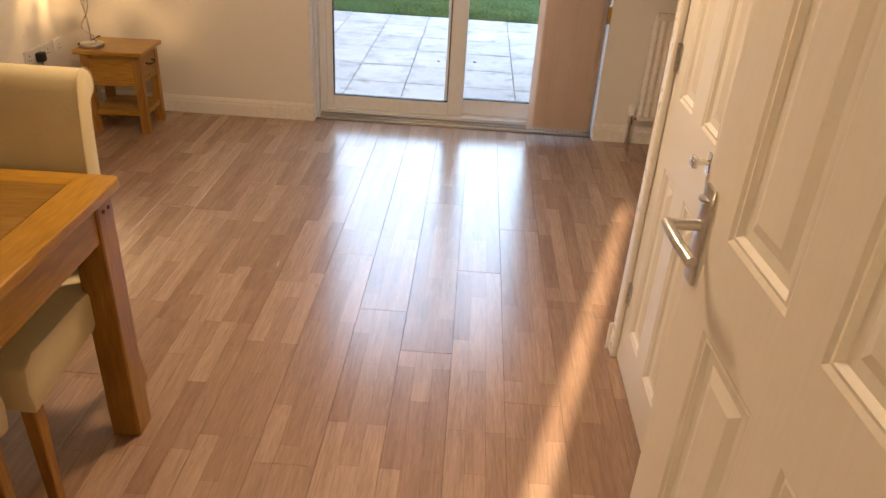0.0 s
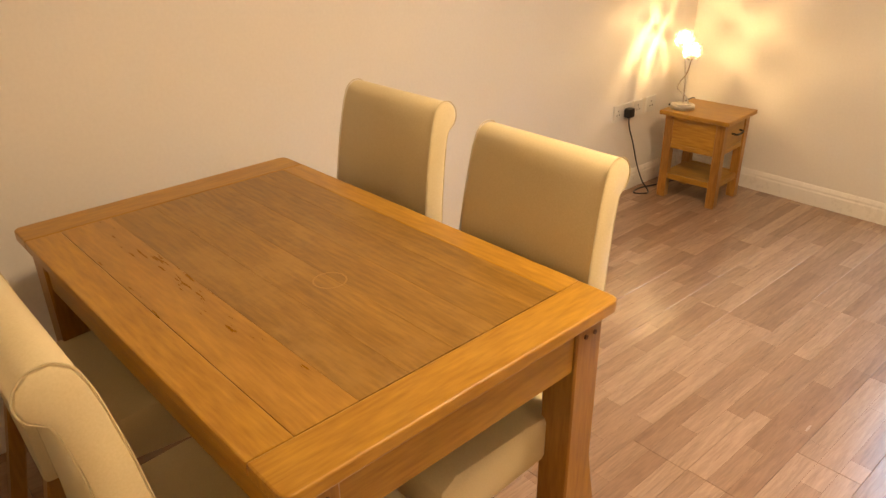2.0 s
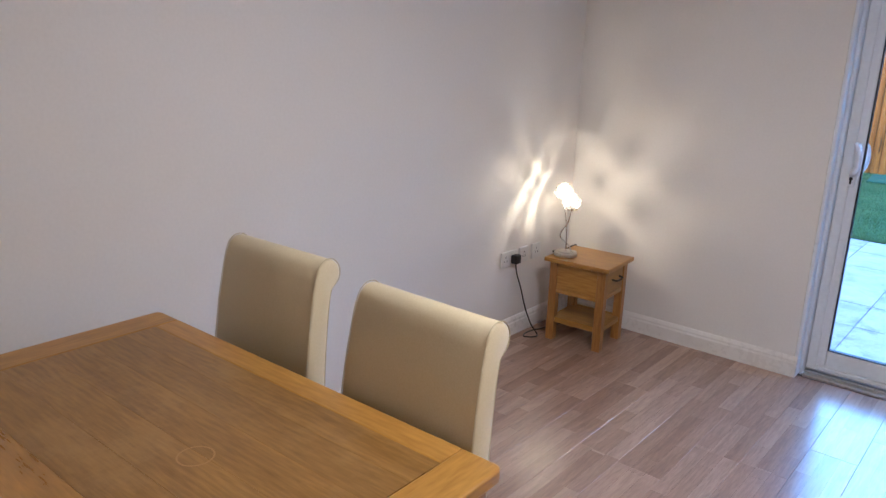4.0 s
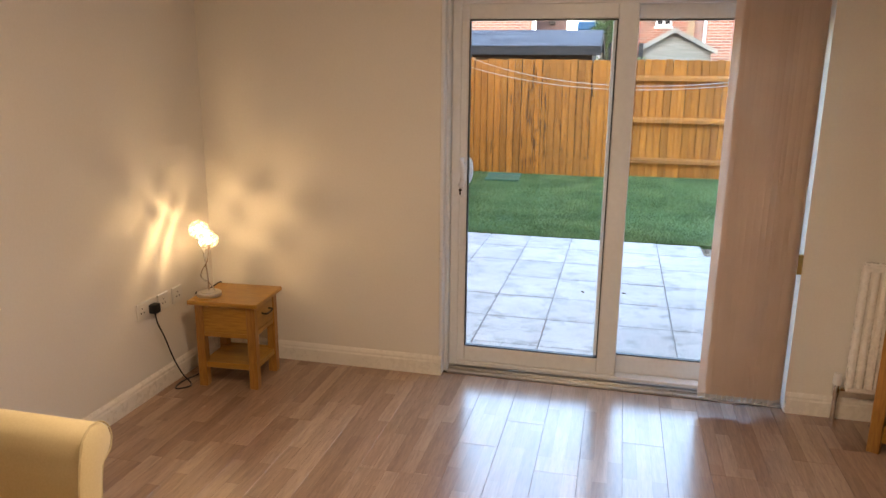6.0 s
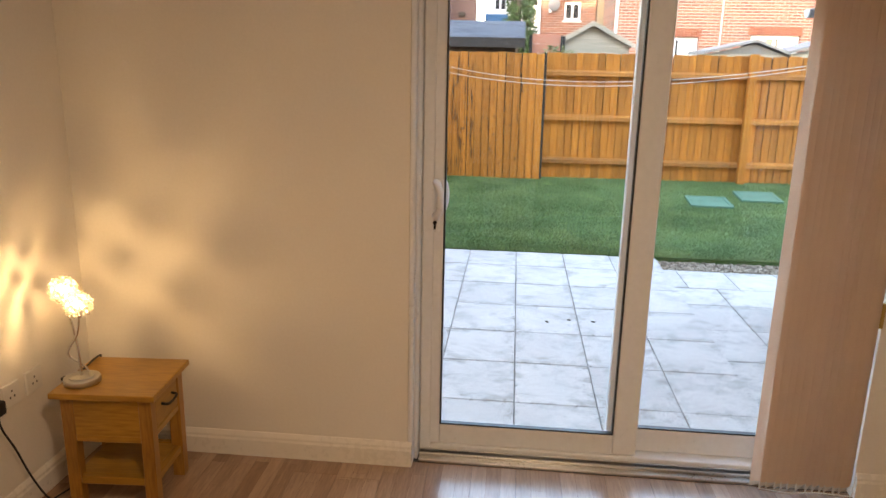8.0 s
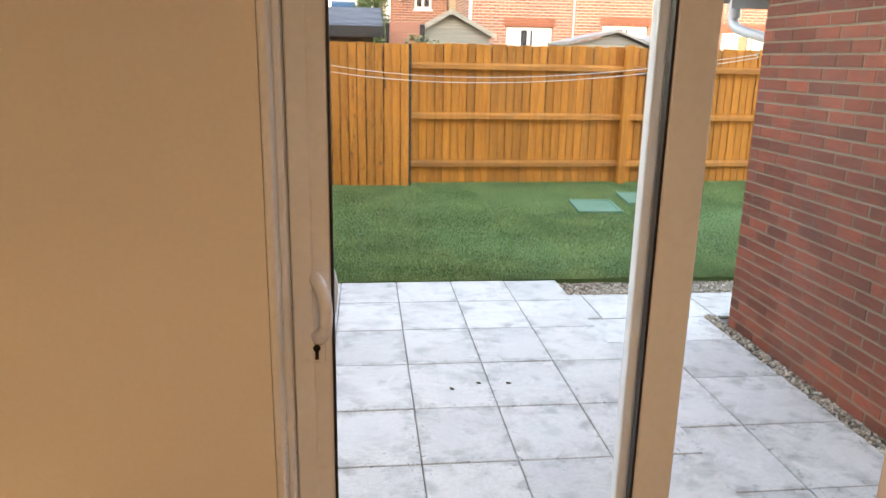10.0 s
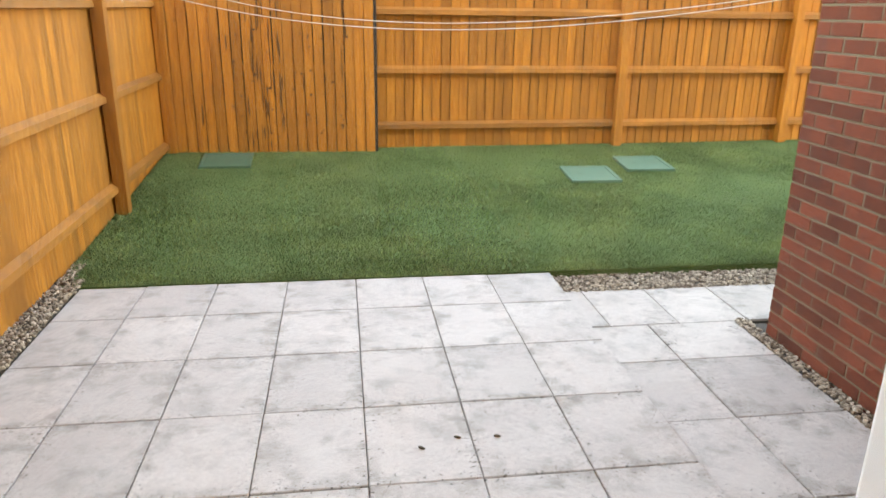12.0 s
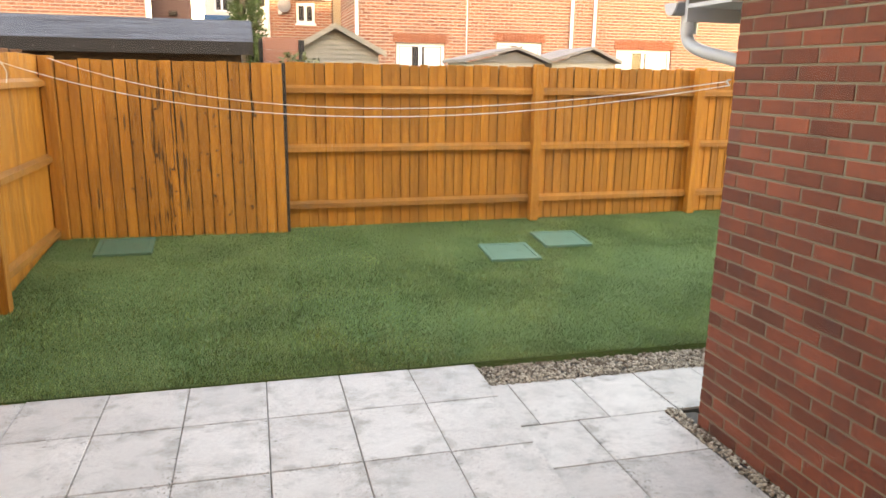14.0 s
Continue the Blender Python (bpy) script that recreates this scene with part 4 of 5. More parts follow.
LAWNX0, LAWNX1 = -0.125, 9.0
structure("lawn", sheet(LAWNX0, LAWNX1, 4.29, 7.95, 60, 24, lambda x, y: LAWN(y) + 0.012 * noise.noise((x * 0.8, y * 0.8, 0)), M_TURF, "lawn"), M_TURF, "green artificial grass lawn with short pile", "lawn")
structure("lawn_edge", bm_box(LAWNX0, 4.285, -0.26, LAWNX1, 4.289, -0.155), M_TURF, "cut edge of the artificial grass", "lawn edge")


def blades():
    rs = np.random.RandomState(3)
    n = 200000
    x = rs.uniform(LAWNX0, 7.6, n)
    y = 4.285 + (7.9 - 4.285) * rs.uniform(0, 1, n) ** 1.35
    z = np.array([LAWN(v) for v in y]) + 0.004
    a = rs.uniform(0, 2 * np.pi, n)
    h, w = rs.uniform(0.010, 0.024, n), rs.uniform(0.002, 0.0042, n)
    lean = rs.normal(0, 0.010, (n, 2)) + np.array([0.003, -0.004])
    v = np.empty((n, 3, 3))
    v[:, 0] = np.stack([x - w * np.cos(a), y - w * np.sin(a), z - 0.008], 1)
    v[:, 1] = np.stack([x + w * np.cos(a), y + w * np.sin(a), z - 0.008], 1)
    v[:, 2] = np.stack([x + lean[:, 0], y + lean[:, 1], z + h], 1)
    me = bpy.data.meshes.new("grass")
    me.vertices.add(n * 3)
    me.vertices.foreach_set("co", v.reshape(-1))
    me.loops.add(n * 3)
    me.loops.foreach_set("vertex_index", np.arange(n * 3, dtype=np.int32))
    me.polygons.add(n)
    me.polygons.foreach_set("loop_start", np.arange(0, n * 3, 3, dtype=np.int32))
    me.update(calc_edges=True)
    me.materials.append(M_BLADE)
    tagged(new("grass", me), "short green artificial grass pile", "grass", "", "stuff")


blades()


def gravel(name, label, areas, per_m2, seed):
    """A heap of small stones spread over rectangles (x0, x1, y0, y1, z)."""
    rs = np.random.RandomState(seed)
    base = bm_ico(1, 1)
    bv = np.array([v.co for v in base.verts])
    bf = np.array([[v.index for v in f.verts] for f in base.faces])
    base.free()
    V, F, k = [], [], 0
    for x0, x1, y0, y1, z in areas:
        for _ in range(int((x1 - x0) * (y1 - y0) * per_m2)):
            s = rs.uniform(0.006, 0.015)
            sc = s * np.array([1, rs.uniform(0.6, 1), rs.uniform(0.45, 0.8)])
            q = np.array(Euler(rs.uniform(-0.6, 0.6, 2).tolist() + [rs.uniform(0, 6.3)]).to_matrix())
            p = (bv * (1 + rs.uniform(-0.15, 0.15, (len(bv), 1))) * sc) @ q.T + np.array([rs.uniform(x0, x1), rs.uniform(y0, y1), z + rs.uniform(-0.004, 0.012)])
            V.append(p)
            F.append(bf + k)
            k += len(bv)
    me = bpy.data.meshes.new(name)
    me.from_pydata(np.concatenate(V).tolist(), [], np.concatenate(F).tolist())
    me.materials.append(M_PEBBLE)
    tagged(new(name, me), label, "gravel", "", "stuff")


structure("gravel_bed", join(bm_box(3.12, 4.0, -0.26, 5.2, 4.285, -0.208), bm_box(-0.35, 2.3, -0.26, 0.02, 7.7, -0.15), bm_box(4.0, 0.3, -0.26, 4.2, 3.4, -0.205)), M_BED, "dark bed under the pea gravel", "gravel bed")
gravel("gravel", "brown and cream pea gravel beside the patio and fence", [(3.12, 5.0, 4.0, 4.285, -0.203), (-0.2, 0.035, 3.0, 4.4, -0.145), (-0.13, -0.04, 4.3, 7.2, -0.135), (4.02, 4.10, 0.6, 3.45, -0.198)], 5200, 5)

# ---- fences ----
def fence_board(w, h, t, mat):
    return mesh_of(bm_box(-w / 2, -t / 2, 0, w / 2, t / 2, h, 0.003), mat, "board")


RN = random.Random(11)


def fence_run(name, label, m, length, top, base, front, posts, rails, h_post):
    """Boards along x from 0; rails and posts on the -y side when front is False."""
    f = thing(name, label, "fence", m)
    w = 0.098
    n = int(length / (w + 0.002))
    # Added dark sheet: stands in for the shaded, weathered edges of overlapping boards.
    part("backing", bm_box(0.01, 0.016, base + 0.01, length - 0.01, 0.019, top - 0.03), M_TAR, f, "dark sheet added for the shaded and weathered board edges")
    if length > 6.5:
        w += 0.008
    boards = [fence_board(w - 0.002, top - base - d, 0.014, M_FENCE) for d in (0, 0.006, 0.012)]
    for i in range(n):
        x = w / 2 + i * (length - w) / (n - 1)
        piece("board", RN.choice(boards), f, pose(x, RN.uniform(-0.003, 0.003), base + RN.uniform(-0.004, 0.004), 0, RN.uniform(-0.25, 0.25), RN.choice((3, 4, 5)) if length < 6.5 else -4.5))
    if not front:
        for z in rails:
            cuts = sorted([0.0] + list(posts) + [length])
            for a, c in zip(cuts, cuts[1:]):
                if c - a > 0.15:
                    part("rail", bm_prism([(-0.065, z - 0.035), (-0.012, z - 0.04), (-0.012, z + 0.04), (-0.06, z + 0.012)], "x", a + 0.004, c - 0.004), M_RAIL, f)
        for p in posts:
            part("post", bm_box(p - 0.05, -0.125, base - 0.3, p + 0.05, -0.025, h_post, 0.006), M_FENCE, f)
    else:
        part("post", bm_box(-0.02, -0.05, base - 0.2, 0.10, 0.05, h_post, 0.006), M_FENCE, f)
        for z in rails:
            part("rail", bm_box(0.1, 0.01, z - 0.04, length, 0.055, z + 0.04), M_RAIL, f)
        part("edge_post", bm_box(length - 0.005, 0.01, base - 0.2, length + 0.03, 0.11, h_post - 0.03), M_TAR, f, "dark end post in the gap")
    return f


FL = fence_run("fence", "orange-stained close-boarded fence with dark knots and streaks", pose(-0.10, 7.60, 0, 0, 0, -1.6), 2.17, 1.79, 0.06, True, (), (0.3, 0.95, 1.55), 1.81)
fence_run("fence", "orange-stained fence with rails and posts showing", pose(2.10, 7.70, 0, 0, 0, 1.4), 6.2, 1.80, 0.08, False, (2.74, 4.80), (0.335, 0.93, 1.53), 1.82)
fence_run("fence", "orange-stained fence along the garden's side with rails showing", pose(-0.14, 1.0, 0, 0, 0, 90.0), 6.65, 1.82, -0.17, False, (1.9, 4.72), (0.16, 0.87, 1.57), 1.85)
# knots and dark weathering streaks on the boarded fence
for i in range(120):
    tall = i % 2 == 0
    if tall:
        kx, kz = RN.choice((0.88, 0.93, 0.99, 1.05, 1.12, 1.2)) + RN.uniform(-0.02, 0.02), RN.uniform(0.12, 1.66)
        if i % 10 == 0:
            kx = RN.uniform(0.3, 2.0)
        sx, sz = RN.uniform(0.004, 0.011), RN.uniform(0.06, 0.17)
    else:
        kx, kz = RN.choice((0.80, 0.95, 1.1, 1.45, 1.55, 1.68, 1.8)) + RN.uniform(-0.06, 0.06), RN.choice((0.38, 0.75, 0.95, 1.2)) + RN.uniform(-0.1, 0.1)
        if i % 3 == 0:
            kx, kz = RN.uniform(0.15, 2.05), RN.uniform(0.2, 1.65)
        sx, sz = RN.uniform(0.008, 0.022), RN.uniform(0.007, 0.018)
    bm = bmesh.new()
    bmesh.ops.create_circle(bm, segments=13, radius=1, cap_ends=True)
    for v in bm.verts:
        v.co *= RN.uniform(0.5, 1.25)
    part("streak" if tall else "knot", bm, M_STREAK if tall else M_KNOT, FL).matrix_basis = pose(kx, -0.0195, kz, 90, 0, 0) @ Matrix.Diagonal((sx, sz, 1, 1))

# the next garden's fence, whose board tops show beyond the corner
NF = thing("fence", "weathered reddish boards of the next garden's fence", "fence", pose(-4.4, 7.78, 0))
nb = mesh_of(bm_box(-0.046, -0.008, -0.2, 0.046, 0.008, 1.86, 0.004), material("reddish fence board", (0.20, 0.085, 0.04), (0.36, 0.17, 0.09), 2, 14, 0.8, 0.4, stretch=(8, 8, 0.7), vary=0.2), "board")
for i in range(41):
    piece("board", nb, NF, pose(0.05 + i * 0.1, RN.uniform(-0.004, 0.004), RN.uniform(-0.012, 0.012), 0, RN.uniform(-0.4, 0.4), 5))
for z in (0.4, 1.5):
    part("rail", bm_box(0, 0.012, z - 0.04, 4.1, 0.05, z + 0.04, 0.003), M_RAIL, NF)

# ---- drain covers, washing line ----
def drain_cover(x0, y0, rot, mat_label, mat):
    c = thing("drain_cover", mat_label, "drain cover", pose(x0, y0, LAWN(y0) + 0.02, radians(0) + 4.0, 0, rot), "drain covers in the lawn")
    part("frame", join(bm_box(-0.25, -0.25, -0.02, 0.25, -0.21, 0.012, 0.003), bm_box(-0.25, 0.21, -0.02, 0.25, 0.25, 0.012, 0.003), bm_box(-0.25, -0.21, -0.02, -0.21, 0.21, 0.012, 0.003), bm_box(0.21, -0.21, -0.02, 0.25, 0.21, 0.012, 0.003)), mat, c)
    part("lid", bm_box(-0.208, -0.208, -0.02, 0.208, 0.208, 0.009, 0.004), mat, c, "green ribbed plastic lid")
    for s in (-1, 1):
        part("lifting_slot", bm_box(s * 0.1 - 0.025, -0.006, 0.0091, s * 0.1 + 0.025, 0.006, 0.0105), M_BLACK, c)


drain_cover(4.14, 6.50, -2, "pale green square drain cover in the lawn", M_COVER)
drain_cover(4.83, 6.85, -2, "pale green square drain cover beside another", M_COVER)
drain_cover(0.55, 7.18, 2, "dirty green square drain cover near the fence", M_COVERD)


def washing_line():
    w = thing("washing_line", "two white washing lines hung slack across the garden", "washing line")
    for a, c, sag in (((-0.09, 6.3, 1.745), (4.085, 3.25, 1.66), 0.27), ((-0.03, 7.52, 1.79), (4.085, 3.26, 1.68), 0.27)):
        pts = []
        for i in range(17):
            t = i / 16
            p = Vector(a).lerp(Vector(c), t)
            p.z -= sag * 4 * t * (1 - t)
            pts.append(p)
        part("line", bm_tube(pts, 0.0024, 6), M_LINE, w)
    part("loose_end", bm_tube([(-0.09, 6.4, 1.74), (-0.06, 6.42, 1.66), (-0.07, 6.41, 1.58)], 0.0035, 6), M_LINE, w)
    part("hook", bm_tube([(4.09, 3.25, 1.66), (4.08, 3.26, 1.68), (4.1, 3.26, 1.69)], 0.005, 6), M_STEEL, w)


washing_line()

# ---- brick extension: core, roof, gutter ----
EX, EY = 4.10, 3.235
EXT = structure("wall_extension", bm_box(EX + 0.0035, 0.3, -0.27, EX + 2.6, EY - 0.006, 2.12), M_MORTAR, "red brick wall of the extension with lime mortar joints", "brick wall")
structure("extension_roof", bm_prism([(EY + 0.42, 2.10), (EY + 0.42, 2.16), (-0.5, 3.4), (-0.5, 3.3)], "x", EX - 0.06, EX + 2.9), M_TILE, "sloping tiled roof of the extension", "roof")
structure("extension_fascia", join(bm_box(EX - 0.05, EY + 0.385, 1.99, EX + 2.8, EY + 0.41, 2.16), bm_box(EX - 0.05, EY + 0.01, 2.06, EX + 2.8, EY + 0.384, 2.08)), M_GUTTER, "white plastic fascia and soffit", "fascia")


def gutter():
    g = thing("gutter", "grey plastic gutter with a white swan-neck downpipe", "gutter")
    prof = [(EY + 0.42 + 0.06 + 0.06 * math.cos(a), 2.09 + 0.065 * math.sin(a)) for a in [math.pi + math.pi * k / 10 for k in range(11)]]
    prof += [(y * 0.94 + (EY + 0.48) * 0.06, z + 0.006) for y, z in prof[::-1]]
    part("channel", bm_prism(prof, "x", EX - 0.09, EX + 2.8), M_GUTTERG, g)
    part("stop_end", bm_prism(prof[:11], "x", EX - 0.1, EX - 0.088), M_GUTTER, g)
    part("outlet", bm_cyl(0.045, 1.93, 2.04, 18, x=EX + 0.02, y=EY + 0.47), M_GUTTER, g, "white outlet", True)
    part("downpipe", bm_tube([(EX + 0.02, EY + 0.47, 1.98), (EX + 0.02, EY + 0.47, 1.90), (EX + 0.05, EY + 0.38, 1.84), (EX + 0.2, EY + 0.12, 1.76), (EX + 0.25, EY + 0.06, 1.68), (EX + 0.25, EY + 0.05, 1.5), (EX + 0.25, EY + 0.05, -0.2)], 0.034, 16), M_GUTTER, g, "white downpipe", True)


gutter()


# ---- neighbours beyond the fence ----
def window_unit(parent, x0, x1, z0, z1, y, curtain=True):
    w = part("window", join(bm_box(x0, y - 0.03, z0, x0 + 0.07, y + 0.04, z1), bm_box(x1 - 0.07, y - 0.03, z0, x1, y + 0.04, z1), bm_box(x0 + 0.07, y - 0.03, z1 - 0.08, x1 - 0.07, y + 0.04, z1),
                            bm_box(x0 + 0.07, y - 0.03, z0, x1 - 0.07, y + 0.04, z0 + 0.08), bm_box((x0 + x1) / 2 - 0.04, y - 0.03, z0 + 0.08, (x0 + x1) / 2 + 0.04, y + 0.04, z1 - 0.08)), M_UPVC, parent, "white plastic window")
    part("pane", bm_box(x0 + 0.07, y + 0.0, z0 + 0.08, x1 - 0.07, y + 0.01, z1 - 0.08), M_DARKGLASS, w, "dark reflecting glass")
    if curtain:
        for a, c in ((x0 + 0.09, x0 + 0.09 + (x1 - x0) * 0.26), ((x0 + x1) / 2 + 0.1, x1 - 0.09)):
            part("net_curtain", bm_box(a, y - 0.004, z0 + 0.08, c, y - 0.001, z1 - 0.09), M_CURTAIN, w)
    part("sill", bm_box(x0 - 0.04, y - 0.09, z0 - 0.05, x1 + 0.04, y + 0.02, z0), M_UPVC, w)
    return w


def lintel(parent, x0, x1, z, y):
    n = max(4, int((x1 - x0) / 0.075))
    me = mesh_of(bm_box(-0.032, -0.012, 0, 0.032, 0.05, 0.215, 0.003), M_LINTEL, "lintel_brick")
    for i in range(n):
        piece("lintel_brick", me, parent, pose(x0 + (x1 - x0) * (i + 0.5) / n, y, z))


M_LINTEL = material("soldier brick", (0.22, 0.065, 0.035), (0.32, 0.11, 0.06), 5, 40, 0.85, 0.2, vary=0.15)


def wall_with_holes(x0, x1, y0, y1, z0, z1, holes):
    """A wall with rectangular openings (x0, x1, z0, z1), in order along x."""
    bits, x = [], x0
    for a, c, d, e in holes:
        bits += [bm_box(x, y0, z0, a, y1, z1), bm_box(a, y0, z0, c, y1, d), bm_box(a, y0, e, c, y1, z1)]
        x = c
    return join(*bits, bm_box(x, y0, z0, x1, y1, z1))


def house_main():
    h = thing("house", "red brick house with white windows behind the garden sheds", "house")
    wins = [(5.23, 6.45, 1.42, 2.45), (7.8, 9.03, 1.5, 2.53), (11.12, 12.75, 1.42, 2.42), (7.6, 8.8, 3.9, 5.0), (11.4, 12.6, 3.9, 5.0)]
    part("wall", wall_with_holes(4.2, 19, 18, 18.25, -0.26, 5.6, wins[:3]), M_FARBRICK, h)
    part("side_wall", bm_box(4.2, 18.25, -0.26, 4.45, 26, 5.6), M_FARBRICK, h)
    part("roof", bm_prism([(17.6, 5.6), (26.4, 5.6), (22, 8.4)], "x", 4.0, 19.2), M_TILE, h)
    for k, (a, c, d, e) in enumerate(wins[:3]):
        window_unit(h, a, c, d, e, 18.09)
        lintel(h, a - 0.08, c + 0.08, e + 0.003, 17.995)
    for x in (9.78, 10.41):
        part("downpipe", bm_cyl(0.04, -0.26, 5.55, 12, x=x, y=17.93), M_UPVC, h, "white downpipe")
    part("downpipe", bm_cyl(0.04, -0.26, 5.55, 12, x=4.26, y=17.93), M_UPVC, h, "white downpipe")
    part("cable", bm_cyl(0.012, 0.5, 5.5, 8, x=7.0, y=17.98), M_UPVC, h)
    part("flue", bm_cyl(0.05, 0, 0.16, 12), M_BEIGE, h).matrix_basis = pose(13.1, 18.0, 1.95, 90)


def house_setback():
    h = thing("house", "red brick house set back with a small white upper window", "house")
    part("wall", wall_with_holes(2.36, 4.1, 22, 22.25, -0.26, 3.72, [(3.1, 3.62, 3.07, 3.64)]), M_FARBRICK, h)
    window_unit(h, 3.1, 3.62, 3.07, 3.64, 22.08, False)
    part("fascia", bm_box(2.2, 21.85, 3.72, 4.1, 22.0, 3.86), M_UPVC, h, "white fascia board")
    part("roof", bm_prism([(21.7, 3.86), (26.4, 3.86), (26.4, 5.6)], "x", 2.1, 4.1), M_TILE, h)
    part("corner_pipe", bm_cyl(0.06, -0.26, 3.75, 12, x=2.3, y=21.95), M_UPVC, h, "white downpipe")
    part("panel", bm_box(4.0, 20.6, -0.26, 4.45, 20.7, 5.6), M_BEIGE, h, "beige side panel")
    d = part("satellite_dish", bm_cyl(0.02, 0, 0.05, 20, r2=0.2), M_GUTTERG, h, "grey satellite dish")
    d.matrix_basis = pose(2.75, 21.9, 3.55, 100, 0, 20)
    part("alarm_box", bm_box(2.6, 21.9, 3.3, 2.7, 22.0, 3.42, 0.01), M_UPVC, h)


def house_left():
    h = thing("house", "red brick house corner with brown cladding beside it", "house")
    part("wall", bm_box(-12, 19, -0.26, -0.55, 19.25, 5.6), M_FARBRICK, h)
    part("cladding", bm_box(-0.5, 19.6, -0.26, 0.42, 19.8, 5.6), M_BROWN, h, "dark brown cladding")
    part("corner_pipe", bm_cyl(0.055, -0.26, 5.5, 12, x=-0.5, y=19.0), M_UPVC, h, "white downpipe")
    part("roof", bm_prism([(18.6, 5.6), (26.4, 5.6), (22, 8.4)], "x", -12.2, -0.4), M_TILE, h)
    part("lamp", bm_box(-0.1, 19.5, 3.0, 0.1, 19.6, 3.12, 0.02), M_IRON, h)


def house_white():
    h = thing("house", "white rendered house far behind with a window", "house")
    part("wall", wall_with_holes(0.3, 2.6, 28, 28.2, -0.26, 5.6, [(0.62, 1.15, 3.75, 4.7)]), M_WHITE, h)
    window_unit(h, 0.62, 1.15, 3.75, 4.7, 28.1, False)
    part("drain_stack", bm_box(1.35, 27.9, 3.2, 1.6, 28.0, 4.3), M_BROWN, h)
    part("roof", bm_prism([(27.7, 5.6), (33, 5.6), (30, 7.4)], "x", 0.2, 2.8), M_TILE, h)


house_main(), house_setback(), house_left(), house_white()
bb = thing("storage_bin", "blue plastic bin lid by the white house", "bin")
part("body", bm_box(0.48, 24.2, -0.26, 1.25, 24.9, 3.1, 0.04, 2), M_WHITE, bb)
part("lid", bm_box(0.46, 24.18, 3.1, 1.27, 24.92, 3.38, 0.03, 2), M_BLUE, bb, "blue lid")


def felt_shed():
    s = thing("garden_shed", "long black timber shed with a grey felt roof", "shed")
    part("wall", bm_box(-5, 9.55, -0.26, 1.66, 11.4, 1.98), M_TAR, s)
    for k in range(5):
        part("cladding_board", bm_prism([(9.53, 1.40 + k * 0.115), (9.515, 1.40 + k * 0.115), (9.535, 1.51 + k * 0.115), (9.545, 1.51 + k * 0.115)], "x", -5, 1.66), M_SHEDWALL, s)
    part("roof", bm_prism([(9.3, 1.99), (9.3, 2.03), (10.5, 2.36), (11.7, 2.03), (11.7, 1.99), (10.5, 2.31)], "x", -5.2, 1.79), M_FELT, s, "grey weathered felt roof")
    part("felt_lap", bm_prism([(9.285, 1.89), (9.299, 1.89), (9.299, 2.045), (9.285, 2.04)], "x", -5.2, 1.8), M_TAR, s, "black felt drip edge")
    part("barge_board", bm_prism([(9.3, 1.87), (9.3, 2.03), (10.5, 2.35), (11.7, 2.03), (11.7, 1.87), (10.5, 2.2)], "x", 1.791, 1.81), M_TAR, s)
    for k in range(7):
        part("felt_nail", bm_cyl(0.008, 0, 0.004, 8), M_STEEL, s).matrix_basis = pose(-1.0 + 0.42 * k, 9.284, 1.95, 90)


def gable_shed():
    s = thing("garden_shed", "weathered silver-grey timber shed with a gable roof", "shed")
    x0, x1, ax, az, ez = 2.5, 3.95, 3.19, 2.5, 2.10
    part("wall", bm_prism([(x0, -0.26), (x1, -0.26), (x1, ez), (ax, az - 0.03), (x0, ez)], "y", 13.02, 14.6), M_GREYWOOD, s)
    z = 1.3
    while z < az - 0.08:
        t = max(0.0, (z + 0.07 - ez) / (az - ez))
        a, c = x0 + (ax - x0) * t, x1 - (x1 - ax) * t
        if c - a > 0.1:
            part("cladding_board", bm_prism([(13.0, z), (12.985, z), (13.005, z + 0.078), (13.015, z + 0.078)], "x", a, c), M_GREYWOOD, s)
        z += 0.08
    for sx, ex in ((-1, x0 - 0.12), (1, x1 + 0.12)):
        part("roof_slope", bm_prism([(ax, az), (ax, az + 0.035), (ex, ez - 0.02), (ex, ez - 0.06)], "y", 12.9, 14.8), M_GREYWOOD, s)
        part("barge_board", bm_prism([(ax, az - 0.06), (ax, az + 0.03), (ex, ez - 0.03), (ex, ez - 0.12)], "y", 12.87, 12.895), M_GREYWOOD, s)


def plastic_shed(x0, x1, ax, az, ez):
    s = thing("plastic_shed", "cream plastic garden store with a grey ridged roof", "shed", group="plastic sheds behind the fence")
    part("wall", bm_box(x0 + 0.06, 12.05, -0.26, x1 - 0.06, 13.3, ez - 0.03), M_CREAM, s)
    part("gable", bm_prism([(x0 + 0.08, ez - 0.03), (x1 - 0.08, ez - 0.03), (ax, az - 0.06)], "y", 12.03, 12.08), M_GREYROOF, s)
    for k in range(4):
        z = ez + 0.01 + 0.03 * k
        part("vent_slot", bm_box(ax - 0.09 + 0.015 * k, 12.015, z, ax + 0.09 - 0.015 * k, 12.029, z + 0.012), M_GUTTERG, s)
    for ex in (x0 - 0.02, x1 + 0.02):
        part("roof_slope", bm_prism([(ax, az - 0.03), (ax, az + 0.015), (ex, ez + 0.02), (ex, ez - 0.035)], "y", 11.93, 13.4), M_GREYROOF, s)


